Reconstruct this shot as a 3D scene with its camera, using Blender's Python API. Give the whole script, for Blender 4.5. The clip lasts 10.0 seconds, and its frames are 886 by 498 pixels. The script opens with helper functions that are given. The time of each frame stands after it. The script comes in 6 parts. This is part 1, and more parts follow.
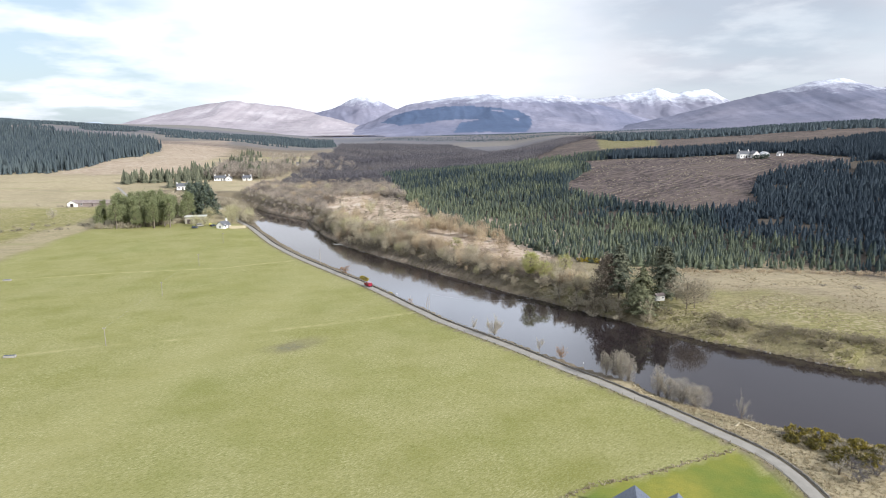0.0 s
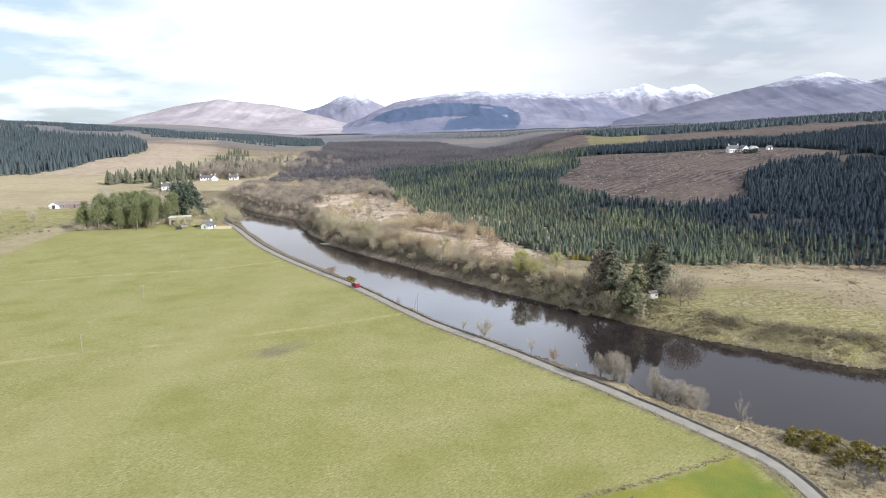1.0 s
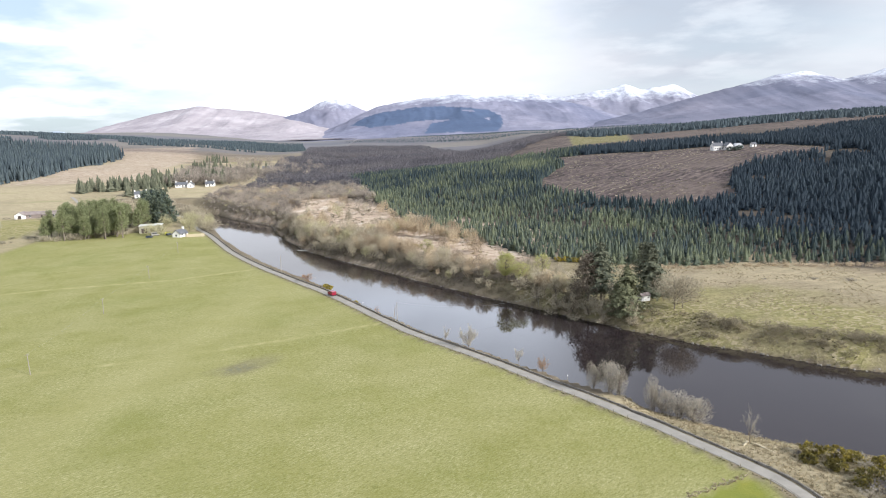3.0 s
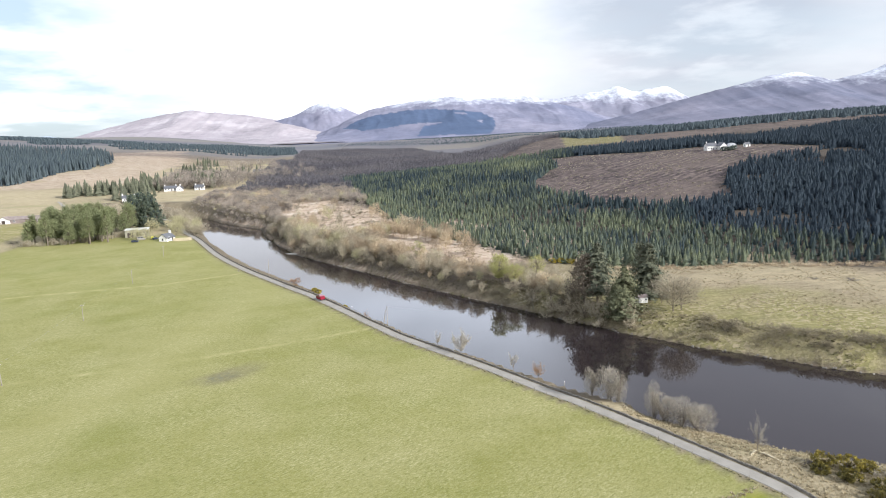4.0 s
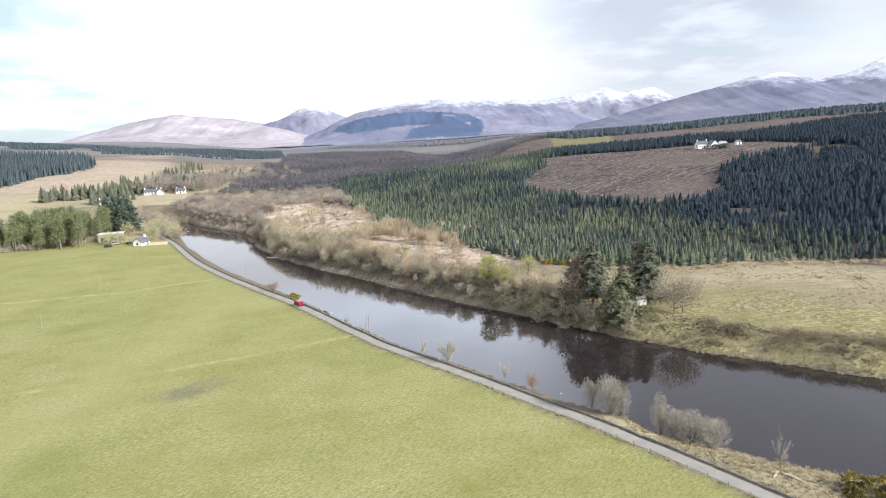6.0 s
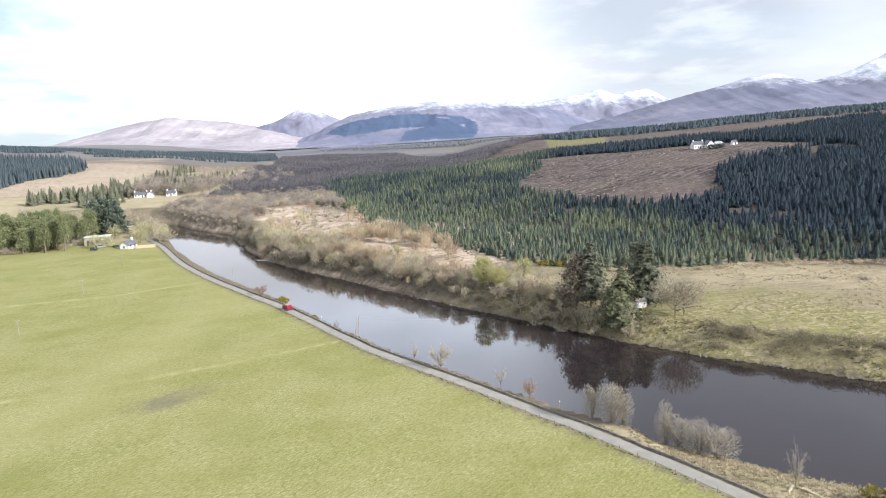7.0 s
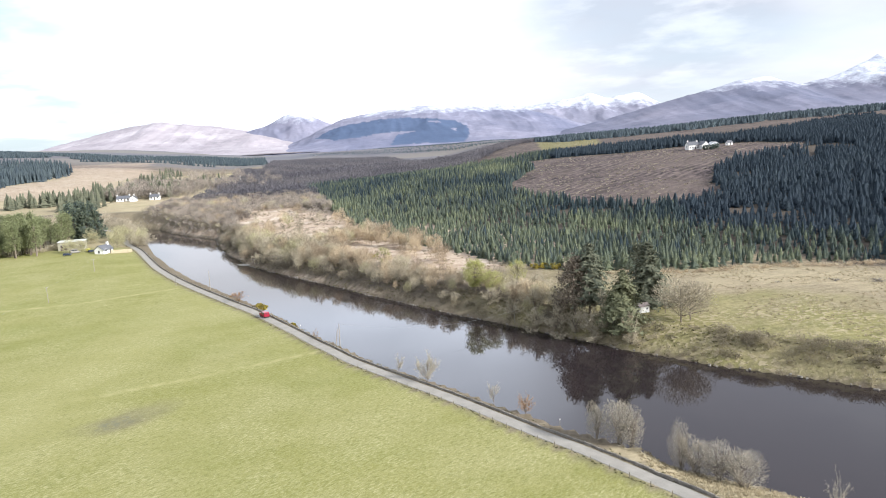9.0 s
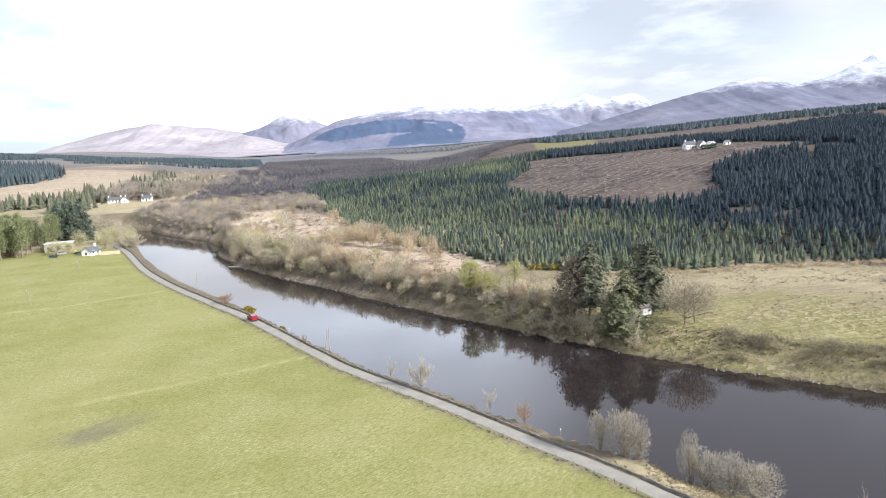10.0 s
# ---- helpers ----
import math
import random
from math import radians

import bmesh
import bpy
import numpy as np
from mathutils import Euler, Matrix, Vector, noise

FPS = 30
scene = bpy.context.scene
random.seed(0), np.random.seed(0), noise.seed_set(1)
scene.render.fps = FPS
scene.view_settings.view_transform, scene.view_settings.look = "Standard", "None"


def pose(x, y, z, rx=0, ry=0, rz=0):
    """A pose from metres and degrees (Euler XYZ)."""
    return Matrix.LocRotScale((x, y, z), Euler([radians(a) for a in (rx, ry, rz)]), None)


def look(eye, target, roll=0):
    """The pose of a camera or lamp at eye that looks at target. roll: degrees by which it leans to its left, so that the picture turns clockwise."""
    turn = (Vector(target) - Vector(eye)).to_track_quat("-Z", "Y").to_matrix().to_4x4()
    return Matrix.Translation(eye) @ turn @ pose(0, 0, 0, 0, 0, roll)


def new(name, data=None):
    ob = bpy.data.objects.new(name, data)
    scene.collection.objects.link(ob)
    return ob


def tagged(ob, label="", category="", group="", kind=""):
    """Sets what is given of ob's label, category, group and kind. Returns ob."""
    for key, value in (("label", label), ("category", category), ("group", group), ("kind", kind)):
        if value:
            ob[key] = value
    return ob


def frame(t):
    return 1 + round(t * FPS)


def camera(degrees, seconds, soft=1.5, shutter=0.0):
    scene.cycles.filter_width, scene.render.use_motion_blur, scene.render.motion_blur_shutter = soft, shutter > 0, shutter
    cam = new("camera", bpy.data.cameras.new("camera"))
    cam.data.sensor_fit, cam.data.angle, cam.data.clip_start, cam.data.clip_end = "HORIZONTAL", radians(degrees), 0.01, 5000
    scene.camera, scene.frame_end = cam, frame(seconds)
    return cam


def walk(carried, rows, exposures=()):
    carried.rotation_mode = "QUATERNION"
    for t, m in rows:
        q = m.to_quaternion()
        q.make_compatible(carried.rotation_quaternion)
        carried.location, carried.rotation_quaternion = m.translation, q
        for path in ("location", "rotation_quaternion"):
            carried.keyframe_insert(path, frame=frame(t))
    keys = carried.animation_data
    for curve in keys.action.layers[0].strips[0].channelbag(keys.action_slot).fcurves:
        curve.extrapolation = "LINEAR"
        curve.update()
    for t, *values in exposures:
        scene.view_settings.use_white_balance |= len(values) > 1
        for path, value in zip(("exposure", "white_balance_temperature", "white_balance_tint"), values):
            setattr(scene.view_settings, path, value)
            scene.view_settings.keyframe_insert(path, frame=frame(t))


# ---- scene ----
cam = camera(67.2, 10.0, 1.0)
PATH = [
    (0, (0.518, -10.114, 75.828), (0.478, -8.144, 75.484), -0.3),
    (0.5, (0.879, -6.943, 75.47), (0.854, -4.974, 75.12), -0.5),
    (1, (1.151, -3.448, 75.352), (1.14, -1.479, 75.0), -0.8),
    (1.5, (1.358, 0.034, 74.918), (1.359, 2.003, 74.565), -1),
    (2, (1.859, 3.717, 74.315), (1.872, 5.687, 73.967), -1.3),
    (2.5, (2.461, 7.798, 73.542), (2.485, 9.768, 73.197), -1.5),
    (4, (3.952, 19.48, 70.939), (4.006, 21.451, 70.606), -2),
    (4.5, (4.476, 23.527, 70.077), (4.539, 25.499, 69.745), -2.1),
    (5, (4.791, 27.304, 69.339), (4.864, 29.275, 69.009), -2.2),
    (5.5, (5.394, 31.241, 68.419), (5.473, 33.212, 68.091), -2.3),
    (7, (6.948, 43.134, 65.759), (7.049, 45.106, 65.44), -2.6),
    (7.5, (7.713, 47.307, 64.782), (7.82, 49.279, 64.467), -2.6),
    (8, (8.016, 51.103, 64.061), (8.129, 53.075, 63.748), -2.7),
    (8.5, (8.561, 55.006, 63.097), (8.681, 56.978, 62.788), -2.7),
    (9, (9.163, 59.028, 62.345), (9.288, 61.0, 62.038), -2.8),
    (9.5, (9.801, 63.099, 61.502), (9.931, 65.072, 61.197), -2.8),
    (10, (10.312, 66.912, 60.642), (10.448, 68.884, 60.339), -2.9),
]
walk(cam, [(t, look(eye, target, roll)) for t, eye, target, roll in PATH], exposures=[(0.0, 0.81, 6250, 10), (5.0, 0.97, 6250, 10), (10.0, 1.11, 6250, 10)])

# ---- light: high thin cloud with a low sun from behind and to the right ----
SUN_EL, SUN_AZ = 27.0, 123.0   # degrees above the horizon; compass bearing from +y towards +x
world = bpy.data.worlds.new("sky")
scene.world = world
world.use_nodes = True
wt = world.node_tree
wt.nodes.clear()


def wnode(kind, **values):
    n = wt.nodes.new(kind)
    for key, value in values.items():
        n.inputs[key].default_value = value
    return n


w_out = wt.nodes.new("ShaderNodeOutputWorld")
w_bg = wnode("ShaderNodeBackground", Strength=0.1)
w_sky = wt.nodes.new("ShaderNodeTexSky")
w_sky.sky_type, w_sky.sun_disc = "NISHITA", False
w_sky.sun_elevation, w_sky.sun_rotation = radians(SUN_EL), radians(SUN_AZ)
w_sky.air_density, w_sky.dust_density = 1.0, 1.5
w_co = wt.nodes.new("ShaderNodeTexCoord")
w_sep = wt.nodes.new("ShaderNodeSeparateXYZ")
wt.links.new(w_co.outputs["Generated"], w_sep.inputs[0])
w_up = wt.nodes.new("ShaderNodeMath")
w_up.operation = "MAXIMUM"
w_up.inputs[1].default_value = 0.0
wt.links.new(w_sep.outputs["Z"], w_up.inputs[0])
w_lift = wt.nodes.new("ShaderNodeMath")
w_lift.inputs[1].default_value = 0.16
wt.links.new(w_up.outputs[0], w_lift.inputs[0])
w_plane = wt.nodes.new("ShaderNodeVectorMath")
w_plane.operation = "DIVIDE"
wt.links.new(w_co.outputs["Generated"], w_plane.inputs[0])
wt.links.new(w_lift.outputs[0], w_plane.inputs[1])


def cloud_noise(scale, detail, offset, low, high, stretch=(1, 1, 0)):
    shift = wt.nodes.new("ShaderNodeMapping")
    shift.inputs["Location"].default_value = offset
    shift.inputs["Scale"].default_value = stretch
    wt.links.new(w_plane.outputs[0], shift.inputs["Vector"])
    n = wnode("ShaderNodeTexNoise", Scale=scale, Detail=detail, Roughness=0.55)
    wt.links.new(shift.outputs[0], n.inputs["Vector"])
    r = wt.nodes.new("ShaderNodeMapRange")
    r.interpolation_type = "SMOOTHSTEP"
    r.inputs["From Min"].default_value, r.inputs["From Max"].default_value = low, high
    wt.links.new(n.outputs["Fac"], r.inputs["Value"])
    return r.outputs[0]


def wmix(fac, a, b):
    m = wt.nodes.new("ShaderNodeMix")
    m.data_type = "RGBA"
    for socket, value in ((m.inputs[0], fac), (m.inputs[6], a), (m.inputs[7], b)):
        if isinstance(value, (tuple, float)):
            socket.default_value = value
        else:
            wt.links.new(value, socket)
    return m.outputs[2]


def towards(bearing, height, inner, outer):
    """1 near a direction of the sky, falling to 0: degrees."""
    b, h = radians(bearing), radians(height)
    d = wt.nodes.new("ShaderNodeVectorMath")
    d.operation = "DOT_PRODUCT"
    d.inputs[1].default_value = (math.sin(b) * math.cos(h), math.cos(b) * math.cos(h), math.sin(h))
    wt.links.new(w_co.outputs["Generated"], d.inputs[0])
    r = wt.nodes.new("ShaderNodeMapRange")
    r.interpolation_type = "SMOOTHSTEP"
    r.inputs["From Min"].default_value, r.inputs["From Max"].default_value = math.cos(radians(outer)), math.cos(radians(inner))
    wt.links.new(d.outputs["Value"], r.inputs["Value"])
    return r.outputs[0]


def wmath(op, a, b):
    m = wt.nodes.new("ShaderNodeMath")
    m.operation, m.use_clamp = op, True
    for socket, value in zip(m.inputs, (a, b)):
        if isinstance(value, float):
            socket.default_value = value
        else:
            wt.links.new(value, socket)
    return m.outputs[0]


# thin bright cloud low down, greyer overhead; a grey bank over the high hills and blue gaps down the valley
gap_fac = cloud_noise(0.5, 6, (3.1, 1.7, 0), 0.58, 0.34)
gap_fac = wmath("ADD", wmath("MULTIPLY", gap_fac, 0.45), wmath("MULTIPLY", towards(-34.0, 6.0, 2.0, 17.0), cloud_noise(1.1, 5, (1.0, 4.0, 0), 0.35, 0.6)))
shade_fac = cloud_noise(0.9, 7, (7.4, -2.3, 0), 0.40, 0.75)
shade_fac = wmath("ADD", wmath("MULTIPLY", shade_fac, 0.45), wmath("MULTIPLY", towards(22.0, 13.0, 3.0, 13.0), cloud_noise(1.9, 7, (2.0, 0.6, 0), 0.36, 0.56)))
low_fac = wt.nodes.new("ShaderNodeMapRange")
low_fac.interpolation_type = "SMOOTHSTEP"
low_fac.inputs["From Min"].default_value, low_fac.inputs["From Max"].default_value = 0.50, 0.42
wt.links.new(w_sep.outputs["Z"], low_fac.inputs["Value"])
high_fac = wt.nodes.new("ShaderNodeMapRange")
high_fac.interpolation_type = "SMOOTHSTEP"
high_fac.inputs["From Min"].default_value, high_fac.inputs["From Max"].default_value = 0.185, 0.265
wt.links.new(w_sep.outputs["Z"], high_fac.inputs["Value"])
# Unseen band above the view, made brighter to lift the river's reflection.
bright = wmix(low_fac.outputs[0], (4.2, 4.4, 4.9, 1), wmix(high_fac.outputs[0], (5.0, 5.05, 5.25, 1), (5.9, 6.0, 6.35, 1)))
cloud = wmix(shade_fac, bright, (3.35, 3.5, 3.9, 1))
glow_low = wmath("MULTIPLY", towards(-17.0, 9.0, 6.0, 32.0), cloud_noise(1.3, 6, (4.0, 7.0, 0), 0.08, 0.5))
cloud = wmix(glow_low, cloud, (7.4, 7.5, 7.9, 1))
# Unseen bright patch of sky, added to brighten the river.
glow = wmath("MULTIPLY", wmath("MULTIPLY", towards(-17.0, 18.0, 24.0, 36.0), wmath("MULTIPLY", high_fac.outputs[0], low_fac.outputs[0])), cloud_noise(0.8, 4, (5.0, 2.0, 0), 0.05, 0.4))
cloud = wmix(glow, cloud, (12.6, 13.4, 15.0, 1))
# Unseen grey patch of sky, added to darken the river on the right.
cloud = wmix(wmath("MULTIPLY", wmath("MULTIPLY", towards(40.0, 26.0, 12.0, 32.0), high_fac.outputs[0]), cloud_noise(1.2, 6, (9.0, 3.0, 0), 0.2, 0.5)), cloud, (4.2, 4.35, 4.95, 1))
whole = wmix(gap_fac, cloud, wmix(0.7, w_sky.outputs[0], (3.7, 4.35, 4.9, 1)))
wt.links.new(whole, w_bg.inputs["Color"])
wt.links.new(w_bg.outputs[0], w_out.inputs["Surface"])

sun_data = bpy.data.lights.new("sun", "SUN")
sun_data.energy, sun_data.angle, sun_data.color = 3.6, radians(0.6), (1.0, 0.96, 0.91)
sun = new("sun", sun_data)
az, el = radians(SUN_AZ), radians(SUN_EL)
sun.matrix_world = look((0, 0, 300), (-math.sin(az) * math.cos(el), -math.cos(az) * math.cos(el), 300 - math.sin(el)))

# ---- materials ----


class Nodes:
    """A small writer for node materials."""

    def __init__(self, name, rough=0.8, metal=0.0, spec=0.3):
        self.mat = bpy.data.materials.new(name)
        self.mat.use_nodes = True
        self.t = self.mat.node_tree
        self.b = self.t.nodes["Principled BSDF"]
        self.b.inputs["Roughness"].default_value = rough
        self.b.inputs["Metallic"].default_value = metal
        self.b.inputs["Specular IOR Level"].default_value = spec
        self.co = self.t.nodes.new("ShaderNodeTexCoord")

    def put(self, value, socket):
        if isinstance(value, (tuple, float, int)):
            socket.default_value = (*value, 1.0) if isinstance(value, tuple) and len(value) == 3 and len(socket.default_value) == 4 else value
        else:
            self.t.links.new(value, socket)

    def noise(self, scale, detail=4, stretch=(1, 1, 1), low=0.3, high=0.7, rough=0.55, turn=0.0, vector="Object"):
        m = self.t.nodes.new("ShaderNodeMapping")
        m.vector_type = "TEXTURE"
        m.inputs["Scale"].default_value = tuple(1.0 / v for v in stretch)
        m.inputs["Rotation"].default_value = (0, 0, radians(turn))
        self.t.links.new(self.co.outputs[vector], m.inputs["Vector"])
        n = self.t.nodes.new("ShaderNodeTexNoise")
        n.inputs["Scale"].default_value, n.inputs["Detail"].default_value, n.inputs["Roughness"].default_value = scale, detail, rough
        self.t.links.new(m.outputs[0], n.inputs["Vector"])
        return self.span(n.outputs["Fac"], low, high)

    def span(self, value, low, high, to_low=0.0, to_high=1.0):
        r = self.t.nodes.new("ShaderNodeMapRange")
        r.inputs["From Min"].default_value, r.inputs["From Max"].default_value = low, high
        r.inputs["To Min"].default_value, r.inputs["To Max"].default_value = to_low, to_high
        self.t.links.new(value, r.inputs["Value"])
        return r.outputs[0]

    def mix(self, fac, a, b):
        m = self.t.nodes.new("ShaderNodeMix")
        m.data_type = "RGBA"
        self.put(fac, m.inputs[0]), self.put(a, m.inputs[6]), self.put(b, m.inputs[7])
        return m.outputs[2]

    def math(self, op, a, b=0.0):
        m = self.t.nodes.new("ShaderNodeMath")
        m.operation = op
        self.put(a, m.inputs[0]), self.put(b, m.inputs[1])
        return m.outputs[0]

    def attr(self, name, channel=None):
        a = self.t.nodes.new("ShaderNodeAttribute")
        a.attribute_name = name
        if channel is None:
            return a.outputs["Fac"]
        s = self.t.nodes.new("ShaderNodeSeparateColor")
        self.t.links.new(a.outputs["Color"], s.inputs[0])
        return s.outputs[channel]

    def bump(self, value, strength=0.5, distance=0.1):
        b = self.t.nodes.new("ShaderNodeBump")
        b.inputs["Strength"].default_value, b.inputs["Distance"].default_value = strength, distance
        self.t.links.new(value, b.inputs["Height"])
        self.t.links.new(b.outputs[0], self.b.inputs["Normal"])

    def done(self, colour):
        self.put(colour, self.b.inputs["Base Color"])
        return self.mat


def plain(name, a, b, scale=3.0, rough=0.8, metal=0.0, bump=0.3, spec=0.3, stretch=(1, 1, 1)):
    n = Nodes(name, rough, metal, spec)
    big, fine = n.noise(scale, 5, stretch), n.noise(scale * 7, 3, stretch)
    if bump:
        n.bump(fine, bump, 0.05)
    return n.done(n.mix(n.mix(0.4, big, fine), a, b))


def foliage(name, dark, mid, light, rough=0.75, thin=0.4):
    """Leaves, twigs or needles that let some light through: one tint a tree, and a finer change over its crown."""
    n = Nodes(name, rough, 0, 0.15)
    tint = n.attr("tint")
    base = n.mix(tint, dark, mid)
    colour = n.mix(n.math("MULTIPLY", n.noise(0.5, 4), n.math("MULTIPLY", tint, 0.9)), base, light)
    back, both = n.t.nodes.new("ShaderNodeBsdfTranslucent"), n.t.nodes.new("ShaderNodeMixShader")
    n.t.links.new(colour, back.inputs["Color"])
    both.inputs[0].default_value = thin
    n.t.links.new(n.b.outputs[0], both.inputs[1]), n.t.links.new(back.outputs[0], both.inputs[2])
    n.t.links.new(both.outputs[0], n.t.nodes["Material Output"].inputs["Surface"])
    return n.done(colour)


M_SPRUCE = foliage("spruce_needles", (0.054, 0.078, 0.088), (0.127, 0.158, 0.118), (0.27, 0.292, 0.168), thin=0.4)
# Darker, bluer copy of the spruce needles: cloud shade put into the colour.
M_CLOUDED_SPRUCE = foliage("cloud_shaded_needles", (0.062, 0.086, 0.110), (0.082, 0.110, 0.134), (0.102, 0.134, 0.150), thin=0.5)
# Haze over the far woods is painted into these paler, bluer needles.
M_FARWOOD = foliage("hazed_needles", (0.07, 0.094, 0.112), (0.106, 0.138, 0.152), (0.142, 0.172, 0.168), thin=0.35)
M_FIR = foliage("old_fir_needles", (0.062, 0.072, 0.054), (0.15, 0.162, 0.112), (0.25, 0.252, 0.17), thin=0.3)
M_OLDFIR = foliage("lichened_fir_needles", (0.09, 0.10, 0.06), (0.20, 0.21, 0.125), (0.31, 0.315, 0.19), thin=0.35)
M_DYING = foliage("browned_fir_needles", (0.13, 0.108, 0.09), (0.25, 0.212, 0.162), (0.34, 0.295, 0.22), thin=0.35)
M_PINE = foliage("pine_needles", (0.10, 0.12, 0.07), (0.225, 0.252, 0.13), (0.345, 0.362, 0.185), thin=0.4)
M_BARE = foliage("bare_twigs", (0.205, 0.18, 0.14), (0.44, 0.39, 0.295), (0.59, 0.525, 0.385), thin=0.22)
M_BROWN = foliage("brown_twigs", (0.115, 0.112, 0.128), (0.16, 0.151, 0.165), (0.20, 0.187, 0.19), thin=0.35)
M_MAUVE = foliage("mauve_twigs", (0.175, 0.153, 0.135), (0.34, 0.298, 0.258), (0.48, 0.42, 0.345), thin=0.3)
M_WILLOW = foliage("willow_twigs", (0.24, 0.225, 0.14), (0.45, 0.425, 0.26), (0.57, 0.53, 0.32), thin=0.25)
M_TAN = foliage("tan_twigs", (0.235, 0.185, 0.135), (0.48, 0.385, 0.27), (0.63, 0.52, 0.35), thin=0.22)
M_GREY = foliage("grey_twigs", (0.24, 0.215, 0.175), (0.42, 0.385, 0.315), (0.53, 0.49, 0.40), thin=0.25)
M_ALDER = foliage("alder_twigs", (0.175, 0.155, 0.122), (0.39, 0.342, 0.255), (0.54, 0.48, 0.35), thin=0.22)
M_SCRUB = foliage("bank_scrub_twigs", (0.13, 0.112, 0.082), (0.30, 0.262, 0.185), (0.44, 0.39, 0.27), thin=0.4)
M_RUST = foliage("rust_twigs", (0.26, 0.15, 0.08), (0.38, 0.24, 0.14), (0.46, 0.33, 0.2))
M_RANK = foliage("rank_grass", (0.075, 0.072, 0.036), (0.175, 0.17, 0.075), (0.32, 0.29, 0.155))
M_LEAF = foliage("young_leaves", (0.19, 0.195, 0.085), (0.385, 0.385, 0.155), (0.52, 0.505, 0.22), thin=0.5)
M_GORSE = foliage("gorse_bloom", (0.085, 0.08, 0.04), (0.185, 0.16, 0.06), (0.55, 0.43, 0.05), thin=0.3)
M_STRAW = foliage("dead_grass", (0.23, 0.19, 0.12), (0.42, 0.355, 0.235), (0.56, 0.50, 0.35))
M_BARK = plain("bark", (0.10, 0.08, 0.06), (0.26, 0.22, 0.18), 2.0, 0.9)
M_POLE = plain("weathered_pole", (0.20, 0.18, 0.15), (0.34, 0.31, 0.27), 2.0, 0.85)
M_POST = plain("fence_wood", (0.14, 0.12, 0.09), (0.34, 0.30, 0.24), 3.0, 0.9)
M_WIRE = plain("fence_wire", (0.25, 0.25, 0.25), (0.4, 0.4, 0.4), 3.0, 0.4, 0.9, 0)
M_STONE = plain("dark_stone", (0.10, 0.092, 0.08), (0.33, 0.305, 0.265), 1.2, 0.9, bump=0.9)
M_COPE = plain("pale_coping", (0.20, 0.19, 0.17), (0.38, 0.36, 0.33), 1.5, 0.9)
M_WHITE = plain("white_harling", (0.72, 0.71, 0.68), (0.82, 0.81, 0.79), 1.0, 0.9)
M_SLATE = plain("slate", (0.07, 0.075, 0.085), (0.15, 0.155, 0.17), 1.5, 0.55, spec=0.4, stretch=(1, 1, 4))
M_BLUESLATE = plain("blue_slate", (0.075, 0.09, 0.125), (0.15, 0.175, 0.225), 1.5, 0.5, spec=0.4, stretch=(1, 1, 4))
M_FLATROOF = plain("pale_flat_roof", (0.42, 0.42, 0.38), (0.6, 0.6, 0.55), 0.6, 0.8)
M_CLAD = plain("khaki_cladding", (0.22, 0.21, 0.16), (0.36, 0.34, 0.27), 0.8, 0.8)
M_RUSTROOF = plain("rusty_sheet_roof", (0.17, 0.13, 0.12), (0.32, 0.28, 0.26), 0.7, 0.7)
M_DARKBOARD = plain("dark_boards", (0.05, 0.04, 0.035), (0.10, 0.08, 0.07), 1.0, 0.8)
M_TIMBER = plain("pale_timber", (0.40, 0.34, 0.23), (0.54, 0.47, 0.34), 1.2, 0.8)
M_GLASS = plain("window_glass", (0.03, 0.035, 0.04), (0.05, 0.055, 0.06), 1.0, 0.08, bump=0, spec=0.6)
M_DOME = plain("polytunnel_film", (0.55, 0.58, 0.6), (0.7, 0.72, 0.74), 1.0, 0.35, bump=0)
M_RED = plain("red_paint", (0.22, 0.012, 0.03), (0.27, 0.016, 0.038), 2.0, 0.25, bump=0, spec=0.5)
M_BLUE = plain("blue_paint", (0.02, 0.03, 0.055), (0.03, 0.045, 0.08), 2.0, 0.3, bump=0, spec=0.5)
M_YELLOW = plain("yellow_paint", (0.42, 0.40, 0.06), (0.5, 0.48, 0.08), 2.0, 0.4, bump=0)
M_VAN = plain("white_paint", (0.7, 0.7, 0.7), (0.8, 0.8, 0.8), 2.0, 0.3, bump=0, spec=0.5)
M_TYRE = plain("tyre_rubber", (0.02, 0.02, 0.02), (0.04, 0.04, 0.04), 5.0, 0.85)
M_ALLOY = plain("wheel_rim", (0.4, 0.4, 0.42), (0.6, 0.6, 0.62), 5.0, 0.3, 0.9, 0)


